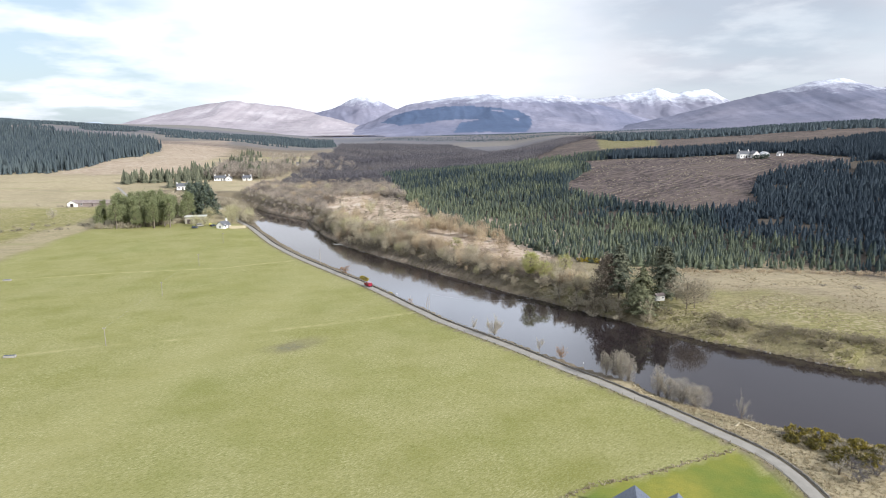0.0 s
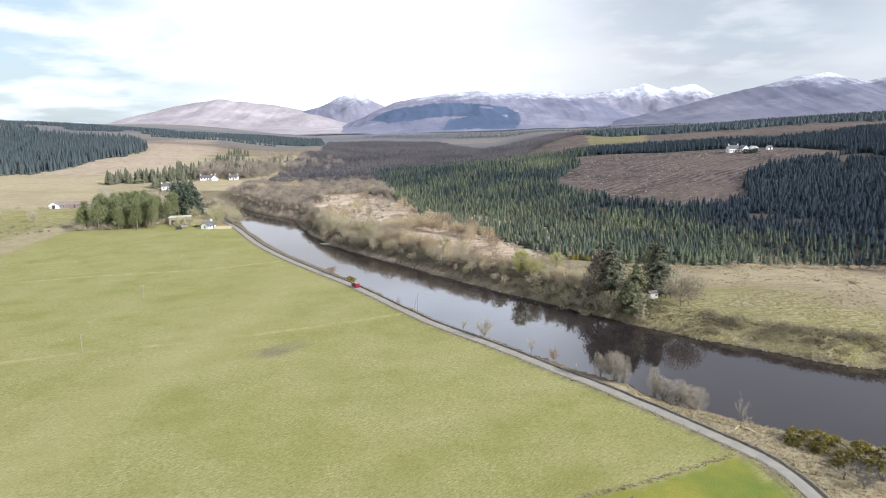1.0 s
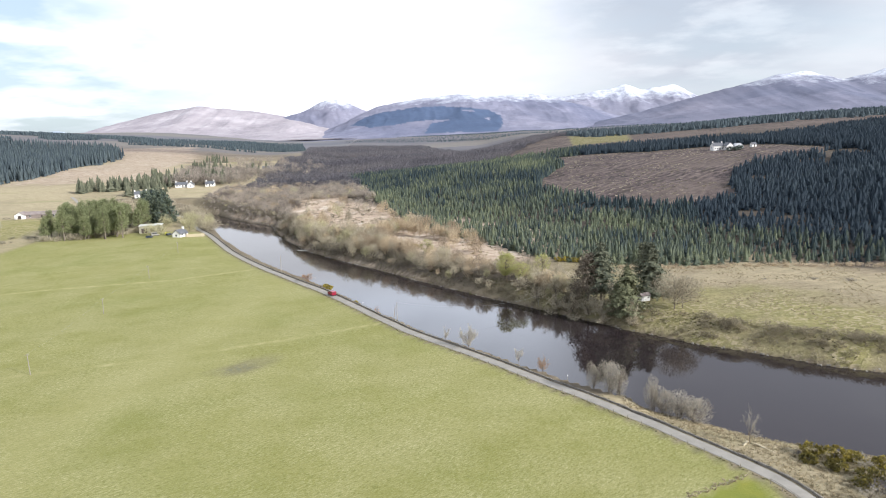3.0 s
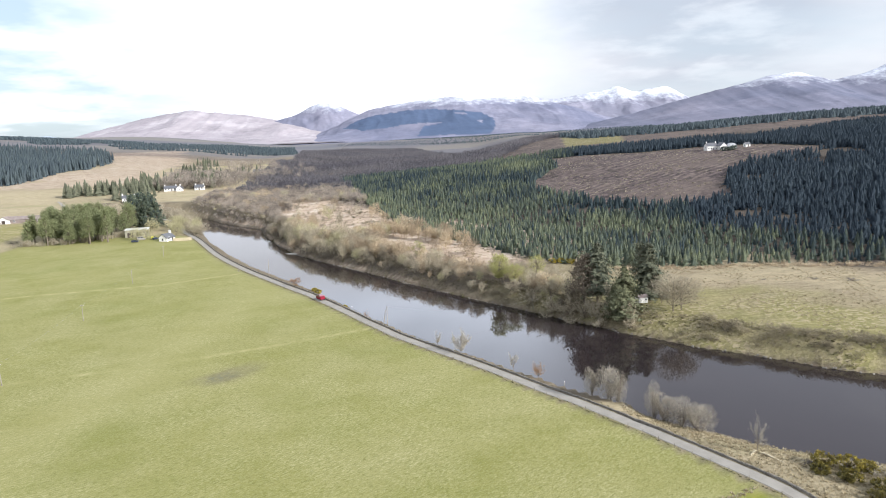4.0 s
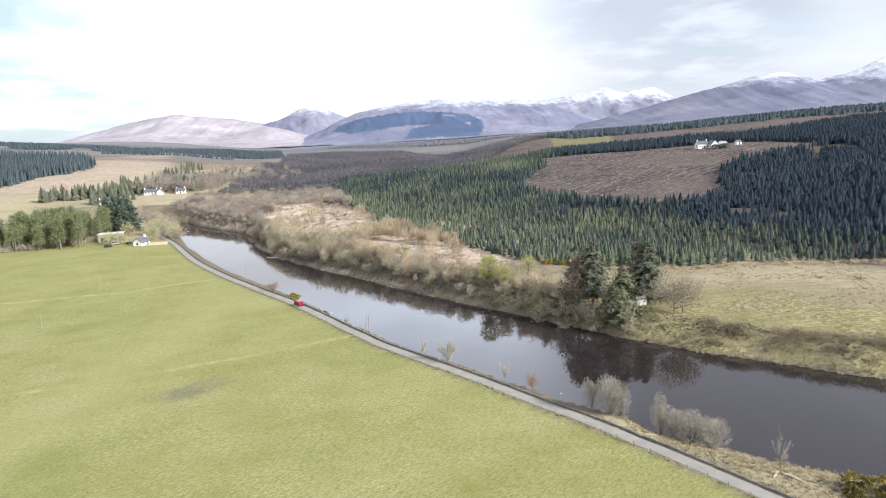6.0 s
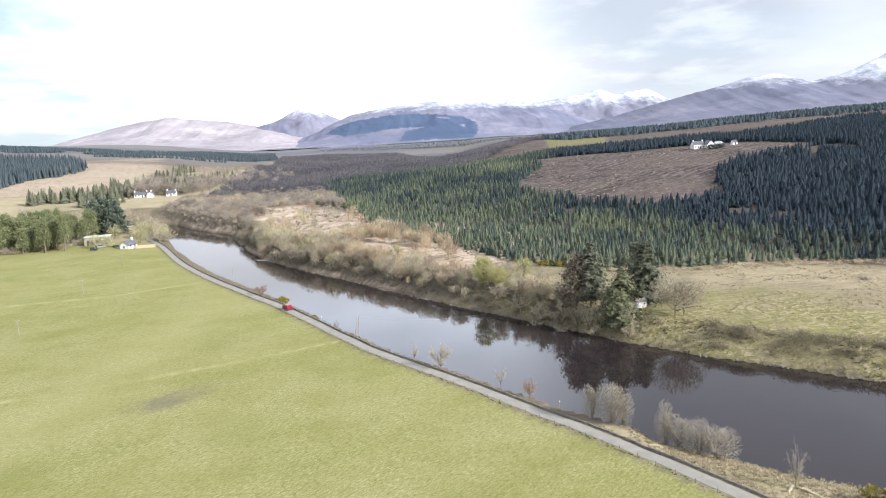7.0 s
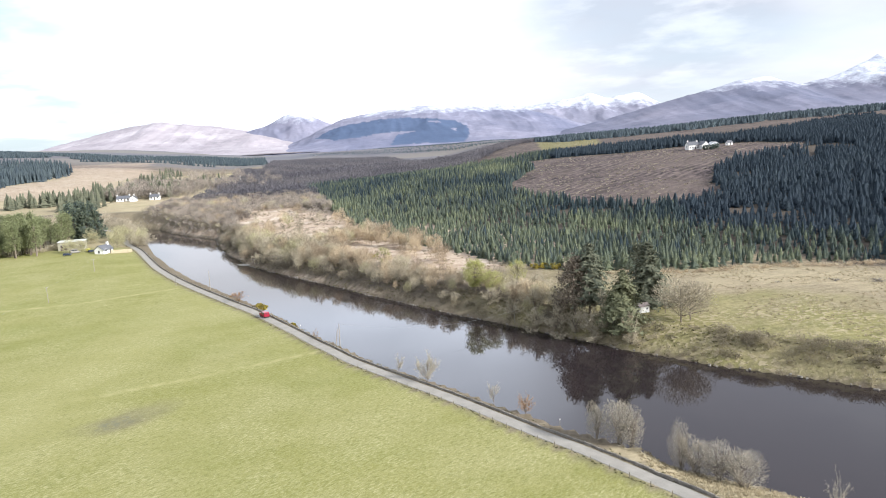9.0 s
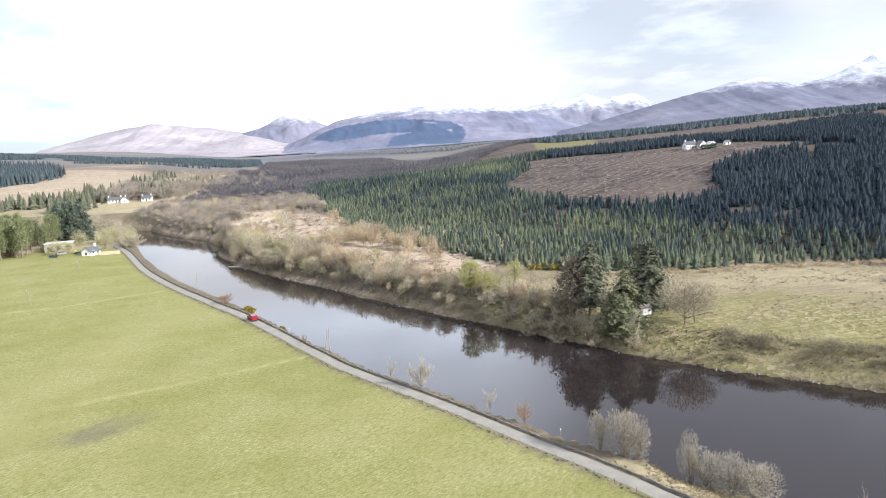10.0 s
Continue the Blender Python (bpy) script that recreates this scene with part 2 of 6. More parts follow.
def ground_material():
    n = Nodes("ground_cover", 0.95, 0, 0.1)
    meadow, straw, bracken = (n.attr("cover", i) for i in (0, 1, 2))
    floor, garden, track = (n.attr("cover_more", i) for i in (0, 1, 2))
    green, dirt, plough = (n.attr("cover_last", i) for i in (0, 1, 2))
    wet, haze_blue = n.attr("wet"), n.attr("haze_blue")
    wide, mid, fine = n.noise(0.012, 4), n.noise(0.07, 5), n.noise(0.6, 5, rough=0.7)
    grain = n.noise(3.0, 4, low=0.25, high=0.75, rough=0.7)
    sweep = n.noise(0.11, 5, stretch=(0.35, 1.0, 1), turn=22, low=0.35, high=0.65, rough=0.65)
    tuft = n.noise(0.35, 5, stretch=(0.5, 1.3, 1), turn=8, low=0.38, high=0.62, rough=0.7)
    moor = n.mix(mid, (0.15, 0.115, 0.085), (0.25, 0.205, 0.14))
    moor = n.mix(n.math("MULTIPLY", tuft, 0.5), moor, (0.31, 0.26, 0.18))
    moor = n.mix(n.math("MULTIPLY", n.noise(0.9, 5, low=0.5, high=0.62, rough=0.7), 0.6), moor, (0.085, 0.075, 0.045))
    moor = n.mix(n.math("MULTIPLY", n.noise(1.3, 5, low=0.54, high=0.66, rough=0.7), 0.6), moor, (0.40, 0.345, 0.24))
    grass = n.mix(sweep, (0.214, 0.211, 0.064), (0.264, 0.253, 0.094))
    grass = n.mix(n.math("MULTIPLY", n.noise(0.045, 4, low=0.4, high=0.68), 0.55), grass, (0.305, 0.285, 0.135))
    grass = n.mix(n.math("MULTIPLY", n.noise(0.03, 3, low=0.5, high=0.72), 0.45), grass, (0.195, 0.212, 0.062))
    fleck = n.noise(2.6, 4, stretch=(0.5, 1.2, 1), turn=44, low=0.48, high=0.66, rough=0.75)
    blade = n.noise(4.2, 3, stretch=(0.6, 1.1, 1), turn=38, low=0.5, high=0.70, rough=0.75)
    patchy = n.noise(0.09, 4, low=0.3, high=0.62, rough=0.6)
    grass = n.mix(n.math("MULTIPLY", n.math("MULTIPLY", fleck, patchy), 0.85), grass, (0.45, 0.425, 0.235))
    grass = n.mix(n.math("MULTIPLY", blade, 0.55), grass, (0.38, 0.365, 0.19))
    dim = n.noise(2.1, 5, stretch=(0.5, 1.2, 1), turn=40, low=0.5, high=0.68, rough=0.75)
    grass = n.mix(n.math("MULTIPLY", dim, 0.72), grass, (0.138, 0.145, 0.040))
    grass = n.mix(n.math("MULTIPLY", grain, 0.22), grass, (0.128, 0.142, 0.037))
    grass = n.mix(n.math("MULTIPLY", track, n.span(fine, 0, 1, 0.45, 1.0)), grass, (0.39, 0.36, 0.18))
    lawn = n.mix(n.noise(0.05, 4, low=0.4, high=0.62), (0.115, 0.165, 0.035), (0.265, 0.245, 0.05))
    lawn = n.mix(n.math("MULTIPLY", fine, 0.4), lawn, (0.12, 0.165, 0.04))
    rough = n.mix(tuft, (0.305, 0.258, 0.165), (0.43, 0.365, 0.24))
    rough = n.mix(n.math("MULTIPLY", fleck, 0.55), rough, (0.51, 0.43, 0.29))
    rough = n.mix(n.math("MULTIPLY", dim, 0.4), rough, (0.26, 0.235, 0.125))
    rough = n.mix(n.math("MULTIPLY", n.noise(0.02, 6, stretch=(0.5, 1.4, 1), turn=-12, low=0.46, high=0.66, rough=0.6), 0.65), rough, (0.25, 0.218, 0.14))
    rough = n.mix(n.math("MULTIPLY", n.noise(0.035, 5, stretch=(0.3, 1.6, 1), turn=6, low=0.56, high=0.68), 0.6), rough, (0.27, 0.265, 0.13))
    fern = n.mix(tuft, (0.25, 0.175, 0.125), (0.47, 0.375, 0.285))
    fern = n.mix(n.math("MULTIPLY", fine, 0.5), fern, (0.62, 0.53, 0.42))
    fern = n.mix(n.math("MULTIPLY", n.noise(0.16, 6, low=0.53, high=0.63, rough=0.7), 0.75), fern, (0.15, 0.105, 0.075))
    fern = n.mix(n.math("MULTIPLY", n.noise(0.1, 6, stretch=(1.6, 0.5, 1), turn=-30, low=0.54, high=0.64, rough=0.65), 0.6), fern, (0.60, 0.53, 0.44))
    brash = n.mix(n.noise(0.34, 7, stretch=(1.2, 0.45, 1), turn=-28, low=0.42, high=0.58, rough=0.75), (0.034, 0.029, 0.031), (0.145, 0.112, 0.106))
    brash = n.mix(n.math("MULTIPLY", n.noise(0.05, 5, low=0.45, high=0.65), 0.5), brash, (0.19, 0.152, 0.132))
    brash = n.mix(n.math("MULTIPLY", n.noise(0.12, 6, stretch=(1.2, 0.5, 1), turn=-32, low=0.50, high=0.62, rough=0.65), 0.7), brash, (0.05, 0.042, 0.036))
    rows = n.t.nodes.new("ShaderNodeTexWave")
    for key, value in (("Scale", 0.05), ("Distortion", 22.0), ("Detail", 5.0), ("Detail Scale", 0.22), ("Detail Roughness", 0.62)):
        rows.inputs[key].default_value = value
    turned = n.t.nodes.new("ShaderNodeMapping")
    turned.inputs["Rotation"].default_value = (0, 0, radians(52))
    n.t.links.new(n.co.outputs["Object"], turned.inputs["Vector"]), n.t.links.new(turned.outputs[0], rows.inputs["Vector"])
    brash = n.mix(n.math("MULTIPLY", n.span(rows.outputs["Fac"], 0.55, 0.95), n.math("MULTIPLY", n.noise(0.03, 4, low=0.42, high=0.62), 0.5)), brash, (0.215, 0.172, 0.15))
    brash = n.mix(n.math("MULTIPLY", n.span(rows.outputs["Fac"], 0.35, 0.05), 0.35), brash, (0.045, 0.036, 0.034))
    hummock = n.noise(1.0, 3, stretch=(0.8, 1.0, 1), turn=15, low=0.50, high=0.58, rough=0.55)
    hollow = n.noise(1.0, 3, stretch=(0.8, 1.0, 1), turn=15, low=0.46, high=0.38, rough=0.55)
    brash = n.mix(n.math("MULTIPLY", n.noise(0.02, 5, low=0.46, high=0.6, rough=0.6), 0.55), brash, n.mix(fine, (0.09, 0.07, 0.064), (0.19, 0.152, 0.128)))
    pasture = n.mix(tuft, (0.182, 0.182, 0.056), (0.272, 0.252, 0.09))
    pasture = n.mix(n.math("MULTIPLY", n.math("MULTIPLY", hummock, n.noise(0.06, 4, low=0.38, high=0.55)), 0.85), pasture, (0.40, 0.345, 0.215))
    pasture = n.mix(n.math("MULTIPLY", hollow, 0.35), pasture, (0.11, 0.105, 0.045))
    rough = n.mix(n.math("MULTIPLY", hollow, 0.35), rough, (0.19, 0.145, 0.09))
    wood = n.mix(fine, (0.055, 0.047, 0.038), (0.12, 0.10, 0.082))
    mud = n.mix(fine, (0.075, 0.06, 0.046), (0.20, 0.17, 0.125))
    # Haze over the distant plain is put into the ground as bluish grey.
    colour = n.mix(haze_blue, moor, n.mix(n.noise(0.006, 5, stretch=(0.5, 1.6, 1)), (0.128, 0.134, 0.155), (0.175, 0.172, 0.185)))
    for fac, tone in ((straw, rough), (bracken, fern), (plough, brash), (floor, wood), (green, pasture), (meadow, grass), (garden, lawn), (dirt, mud)):
        colour = n.mix(fac, colour, tone)
    colour = n.mix(n.math("MULTIPLY", wet, n.span(n.noise(1.0, 4), 0.3, 0.6)), colour, (0.17, 0.165, 0.105))
    n.bump(n.math("ADD", n.math("MULTIPLY", n.mix(0.5, fine, grain), 0.6), n.math("MULTIPLY", hummock, n.math("MULTIPLY", green, 1.2))), 0.7, 0.3)
    return n.done(colour)


M_GROUND = ground_material()


def road_material():
    n = Nodes("worn_tarmac", 0.85, 0, 0.3)
    mid, fine = n.noise(0.5, 5), n.noise(6.0, 4)
    n.bump(fine, 0.4, 0.02)
    return n.done(n.mix(n.math("MULTIPLY", fine, 0.35), n.mix(mid, (0.215, 0.202, 0.178), (0.30, 0.282, 0.25)), (0.39, 0.365, 0.32)))


M_ROAD = road_material()


def water_material():
    n = Nodes("river_water", 0.035, 0, 0.5)
    n.b.inputs["IOR"].default_value = 1.38
    ripple = n.noise(0.9, 3, stretch=(0.4, 1.0, 1), turn=-50, low=0.2, high=0.8)
    swirl = n.noise(0.05, 4, stretch=(0.4, 1.0, 1), turn=-55, low=0.2, high=0.8)
    sep = n.t.nodes.new("ShaderNodeSeparateXYZ")
    n.t.links.new(n.co.outputs["Object"], sep.inputs[0])
    riffle = n.math("MULTIPLY", n.span(n.math("SUBTRACT", sep.outputs["Y"], n.math("MULTIPLY", sep.outputs["X"], 0.5)), 270, 400), n.noise(1.4, 4, stretch=(0.5, 1, 1), turn=-60, low=0.2, high=0.8))
    calm = n.math("MULTIPLY", ripple, n.span(swirl, 0, 1, 0.25, 1.0))
    n.bump(n.math("ADD", calm, n.math("MULTIPLY", riffle, 0.8)), 0.065, 0.06)
    return n.done(n.mix(swirl, (0.018, 0.0145, 0.0155), (0.027, 0.0205, 0.021)))


M_WATER = water_material()


def mountain_material(name, low, high, wood, snow_from, snow_to, snow=(0.66, 0.70, 0.78), plantation=0.0):
    """Heather slopes with gullies, planted woods and snow above a height, in hazy tints."""
    n = Nodes(name, 0.95, 0, 0.1)
    broad, mid = n.noise(0.0016, 5), n.noise(0.008, 6, rough=0.65)
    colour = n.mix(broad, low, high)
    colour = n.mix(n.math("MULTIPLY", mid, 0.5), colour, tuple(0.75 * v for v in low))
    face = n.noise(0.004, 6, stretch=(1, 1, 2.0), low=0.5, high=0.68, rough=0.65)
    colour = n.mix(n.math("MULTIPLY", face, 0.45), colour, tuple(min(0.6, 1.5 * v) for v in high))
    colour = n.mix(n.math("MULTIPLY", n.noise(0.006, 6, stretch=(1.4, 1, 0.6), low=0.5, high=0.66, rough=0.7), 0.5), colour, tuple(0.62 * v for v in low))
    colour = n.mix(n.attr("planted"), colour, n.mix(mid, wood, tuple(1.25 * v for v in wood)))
    sep = n.t.nodes.new("ShaderNodeSeparateXYZ")
    n.t.links.new(n.co.outputs["Object"], sep.inputs[0])
    level = n.math("ADD", sep.outputs["Z"], n.math("MULTIPLY", n.math("SUBTRACT", n.noise(0.012, 7, low=0.2, high=0.8, rough=0.7), 0.5), 110.0))
    rock = n.noise(0.02, 7, stretch=(1, 0.5, 1.5), low=0.46, high=0.60, rough=0.75)
    colour = n.mix(n.span(level, snow_from, snow_to), colour, n.mix(n.math("MULTIPLY", rock, 0.65), snow, (0.27, 0.27, 0.33)))
    n.bump(mid, 0.35, 6.0)
    return n.done(colour)


# ---- plan: laid out in units of 1.4 m, brought to metres at the end ----
SITE = 1.4
FAR_SHORE = [(260, 40), (150, 103), (118, 122), (97, 137.5), (85.3, 144.5), (76.1, 152.4), (65.3, 161), (53, 173.2), (41.4, 187), (28, 202.5),
             (8.7, 226), (-12.5, 254), (-26, 272.5), (-40.5, 290.6), (-54, 309.5), (-66, 333), (-82, 370), (-95, 410), (-112, 428), (-130, 450), (-146, 476), (-175, 498), (-225, 503)]
NEAR_SHORE = [(230, -40), (140, 40), (96, 82), (73, 103.5), (66, 107.5), (58, 111.6), (54, 114.6), (50, 118.2), (45, 121.6), (40.5, 124), (37, 127), (31, 134), (22.5, 146),
              (12, 159), (4.5, 167.5), (-1, 176), (-5.5, 184), (-12.5, 194), (-22, 211), (-34.5, 231.5), (-48, 251), (-64, 275.5), (-80.5, 303), (-98, 337), (-112, 369), (-128, 405),
              (-148, 438), (-172, 472), (-232, 480)]
ROAD = [(47.5, 20), (50.2, 55), (50.9, 72), (50.9, 81.5), (50.8, 85), (50.2, 89), (48.9, 93.3), (46.5, 97.8), (43.6, 102.5), (40.4, 107.7), (36.8, 113.6), (33, 119.2), (28.6, 125.6),
        (24.2, 131.3), (18.5, 139.4), (12.7, 147.4), (6, 156), (-0.2, 164), (-5, 170.5), (-9.3, 177.6), (-13.9, 185), (-18.9, 193.6), (-24, 202), (-29.4, 210.8), (-34.6, 219), (-42, 229.2),
        (-49.5, 240), (-57.3, 251), (-66.3, 264.2), (-75.8, 279), (-85.8, 296), (-96.5, 317), (-110.5, 345), (-124.5, 369), (-133, 388), (-147, 412), (-174, 434), (-224, 458), (-280, 540)]
FENCE_TRACKS = [[(-120, 132), (-85, 147.5), (-59, 155), (-32, 167), (-13, 177)], [(-175, 214), (-127.5, 232), (-88, 241), (-65, 255)]]


def cross_side(px, py, line):
    """Signed distance to a line of points: positive on its right hand."""
    best, sign = np.full(px.shape, 1e12), np.ones(px.shape)
    for (ax, ay), (bx, by) in zip(line, line[1:]):
        dx, dy = bx - ax, by - ay
        t = np.clip(((px - ax) * dx + (py - ay) * dy) / (dx * dx + dy * dy), 0, 1)
        ex, ey = px - ax - t * dx, py - ay - t * dy
        d = ex * ex + ey * ey
        near = d < best
        best = np.where(near, d, best)
        sign = np.where(near, np.where(dx * ey - dy * ex > 0, -1.0, 1.0), sign)
    return np.sqrt(best) * sign


def ease(v, a, b):
    t = np.clip((v - a) / (b - a), 0, 1)
    return t * t * (3 - 2 * t)


def inside(px, py, corners):
    """1 inside a polygon of (x, y) corners."""
    hit = np.zeros(px.shape, bool)
    for (ax, ay), (bx, by) in zip(corners, corners[1:] + corners[:1]):
        if ay != by:
            hit ^= ((ay > py) != (by > py)) & (px < (bx - ax) * (py - ay) / (by - ay) + ax)
    return hit


LATTICE = np.random.RandomState(5).rand(64, 64)


def waves(px, py, size, octaves=3):
    """Smooth value noise from 0 to 1 with features of about that size in metres."""
    total, weight, amp = 0.0, 0.0, 1.0
    for k in range(octaves):
        u, v = px / size + 17.3 * k, py / size + 9.1 * k
        i, j = np.floor(u).astype(int), np.floor(v).astype(int)
        fu, fv = u - i, v - j
        fu, fv = fu * fu * (3 - 2 * fu), fv * fv * (3 - 2 * fv)
        i, j, i1, j1 = i % 64, j % 64, (i + 1) % 64, (j + 1) % 64
        total = total + amp * ((LATTICE[i, j] * (1 - fu) + LATTICE[i1, j] * fu) * (1 - fv) + (LATTICE[i, j1] * (1 - fu) + LATTICE[i1, j1] * fu) * fv)
        weight, amp, size = weight + amp, amp * 0.5, size * 0.5
    return total / weight


def land(px, py):
    """Height of the ground, with its distances to the far and near shores."""
    px, py = np.asarray(px, float), np.asarray(py, float)
    wob = (waves(px, py, 9, 2) - 0.5) * 1.6
    far, near = cross_side(px, py, FAR_SHORE) + wob, -cross_side(px, py, NEAR_SHORE) + wob * 0.6
    near = np.maximum(near - 1.2 * ease(py, 122, 140), -222 - px)
    s = (px - 54) * 0.79 + (py - 172) * 0.61
    left = 3.4 + 45 * (1 - np.exp(-np.maximum(0, py - 370) / 900)) + 52 * ease(-px, 380, 1250) * ease(py, 900, 1700)
    left += 2.3 * ease(py, 215, 335) * ease(-px - 0.45 * (py - 215), 20, 75) * (1 - ease(py, 380, 470))
    right = 5.0 + (40 + 26 * ease(px, 0, 750)) * (1 - np.exp(-np.maximum(0, s - 105) / 330))
    right = np.maximum(right, left * 0.95)
    w = ease(s, -25, 60)
    base = left * (1 - w) + right * w
    base = base - 11 * ease(py, 560, 800) * (1 - ease(py, 1250, 1700)) * ease(px + 0.1 * (py - 600), -170, -90) * (1 - ease(px - 0.12 * (py - 600), 10, 150))
    away = ease(far, 10, 60) + ease(near, 25, 60) * ease(py, 330, 420)
    base = base + (waves(px, py, 60, 3) - 0.5) * 1.6 * away * ease(far, 20, 110) + (waves(px, py, 330, 2) - 0.5) * 10 * ease(py, 500, 1200) + (waves(px, py, 5, 3) - 0.5) * 0.42 * ease(far, 1, 6)
    base = base - 17 * ease(py, 860, 1250) * (1 - ease(py, 1850, 2250)) * ease(px, -560, -330) * (1 - ease(px - 0.12 * (py - 900), 20, 150)) - 8 * ease(py, 1000, 1250) * ease(px, 300, 450)
    base = base - 9 * ease(py, 1080, 1320) * (1 - ease(py, 1850, 2250)) * ease(px, -200, -60) * (1 - ease(px, 380, 620))
    bed = -2.0
    z = bed + (base - bed) * (0.38 * ease(far, -0.6, 0.8) + 0.62 * ease(far, 0.5, 9))
    slope = 2.0 + 9.7 * ease(126 - py, 0, 12)
    zn = bed + (base - bed) * (0.42 * ease(near, -0.6, 0.5) + 0.58 * ease(near, 0.3, slope))
    return np.where(near > -0.6, zn, np.where(far > -0.6, z, bed)), far, near


def ground_at(x, y):
    return float(land(np.array([x]), np.array([y]))[0][0])


# ---- writers ----


def mesh_of(name, verts, tris, material, smooth=False, **attrs):
    """A mesh from arrays of corners and of triangles or quads."""
    verts, tris = np.asarray(verts, np.float32), np.asarray(tris, np.int32)
    me = bpy.data.meshes.new(name)
    k = tris.shape[1]
    me.vertices.add(len(verts)), me.loops.add(tris.size), me.polygons.add(len(tris))
    me.vertices.foreach_set("co", verts.ravel())
    me.loops.foreach_set("vertex_index", tris.ravel())
    me.polygons.foreach_set("loop_start", np.arange(0, tris.size, k, dtype=np.int32))
    me.polygons.foreach_set("use_smooth", np.full(len(tris), smooth))
    for key, values in attrs.items():
        values = np.asarray(values, np.float32)
        if values.ndim == 2:
            me.attributes.new(key, "FLOAT_COLOR", "POINT").data.foreach_set("color", np.c_[values, np.ones(len(values), np.float32)].ravel().astype(np.float32))
        else:
            me.attributes.new(key, "FLOAT", "POINT").data.foreach_set("value", values)
    me.materials.append(material)
    me.update()
    return me


def thing(name, label, category, m=None, group="", kind=""):
    ob = new(name)
    if m is not None:
        ob.matrix_basis = m
    return tagged(ob, label, category, group, kind)


def part(name, bm, material, parent, label=""):
    """Link a bmesh, or a mesh, as one object under a thing or a part."""
    if isinstance(bm, bmesh.types.BMesh):
        me = bpy.data.meshes.new(name)
        bm.to_mesh(me)
        bm.free()
        me.materials.append(material)
    else:
        me = bm
    ob = new(name, me)
    ob.parent = parent
    return tagged(ob, label) if label else ob


def box(size, at=(0, 0, 0), bevel=0.0, turn=0.0, bm=None):
    """A bevelled block centred at a place."""
    bm = bm or bmesh.new()
    made = bmesh.ops.create_cube(bm, size=1.0, matrix=Matrix.Translation(at) @ Matrix.Rotation(turn, 4, "Z") @ Matrix.Diagonal((*size, 1)))
    if bevel:
        edges = list({e for v in made["verts"] for e in v.link_edges})
        bmesh.ops.bevel(bm, geom=edges, offset=bevel, segments=2, affect="EDGES")
    return bm


def rod(a, b, r0, r1, sides=8, bm=None):
    """A tapered round rod from a to b."""
    bm = bm or bmesh.new()
    a, b = Vector(a), Vector(b)
    q = (b - a).to_track_quat("Z", "Y").to_matrix().to_4x4()
    bmesh.ops.create_cone(bm, cap_ends=True, segments=sides, radius1=r0, radius2=r1, depth=(b - a).length, matrix=Matrix.Translation((a + b) / 2) @ q)
    return bm


def prism(profile, depth, axis_x=True):
    """A closed profile in (y, z), drawn out along x, centred."""
    bm = bmesh.new()
    ends = [[bm.verts.new((sx * depth / 2, y, z)) for y, z in profile] for sx in (-1, 1)]
    bm.faces.new(ends[0][::-1]), bm.faces.new(ends[1])
    for k in range(len(profile)):
        j = (k + 1) % len(profile)
        bm.faces.new((ends[0][k], ends[0][j], ends[1][j], ends[1][k]))
    bmesh.ops.recalc_face_normals(bm, faces=bm.faces)
    return bm


def resampled(line, step):
    """Points at even steps along a smooth curve through a line of points."""
    p = np.array(line, float)
    p = np.r_[[2 * p[0] - p[1]], p, [2 * p[-1] - p[-2]]]
    dense = []
    for a, b, c, d in zip(p, p[1:], p[2:], p[3:]):
        for t in np.linspace(0, 1, 24, endpoint=False):
            dense.append(0.5 * (2 * b + (c - a) * t + (2 * a - 5 * b + 4 * c - d) * t * t + (3 * b - a - 3 * c + d) * t ** 3))
    dense = np.array(dense + [p[-2]])
    run = np.r_[0, np.cumsum(np.linalg.norm(np.diff(dense, axis=0), axis=1))]
    at = np.arange(0, run[-1], step)
    return np.c_[np.interp(at, run, dense[:, 0]), np.interp(at, run, dense[:, 1])]


def right_of(line):
    """Unit normals to the right of each point of a line."""
    d = np.gradient(line, axis=0)
    d /= np.linalg.norm(d, axis=1)[:, None]
    return np.c_[d[:, 1], -d[:, 0]]


def strip(name, line, offsets, material, lift=0.0, **attrs):
    """A ribbon along a line: (offset to the right, height over the ground at the line) across it."""
    n, z = right_of(line), land(line[:, 0], line[:, 1])[0]
    rows = [np.c_[line + n * o, z + h + lift] for o, h in offsets]
    k, m = len(offsets), len(line)
    verts = np.stack(rows, 1).reshape(-1, 3)
    i, j = np.meshgrid(np.arange(m - 1), np.arange(k - 1), indexing="ij")
    a = (i * k + j).ravel()
    return mesh_of(name, verts, np.c_[a, a + 1, a + k + 1, a + k], material, **attrs)


# ---- ground, river and road ----


def graded(fine_from, fine_to, step, low, high, grow):
    mid = list(np.arange(fine_from, fine_to + step, step))
    up, d = [mid[-1]], step
    while up[-1] < high:
        d *= grow
        up.append(up[-1] + d)
    down, d = [mid[0]], step
    while down[-1] > low:
        d *= grow
        down.append(down[-1] - d)
    return np.array(down[:0:-1] + mid + up[1:])


GX, GY = graded(-215, 140, 1.7, -3600, 3600, 1.055), graded(70, 480, 1.7, -300, 4700, 1.036)
PX, PY = np.meshgrid(GX, GY, indexing="ij")
PZ, DFAR, DNEAR = land(PX, PY)
ROAD_LINE = resampled(ROAD, 2.0)
DROAD = cross_side(PX, PY, [tuple(p) for p in ROAD_LINE[::4]])

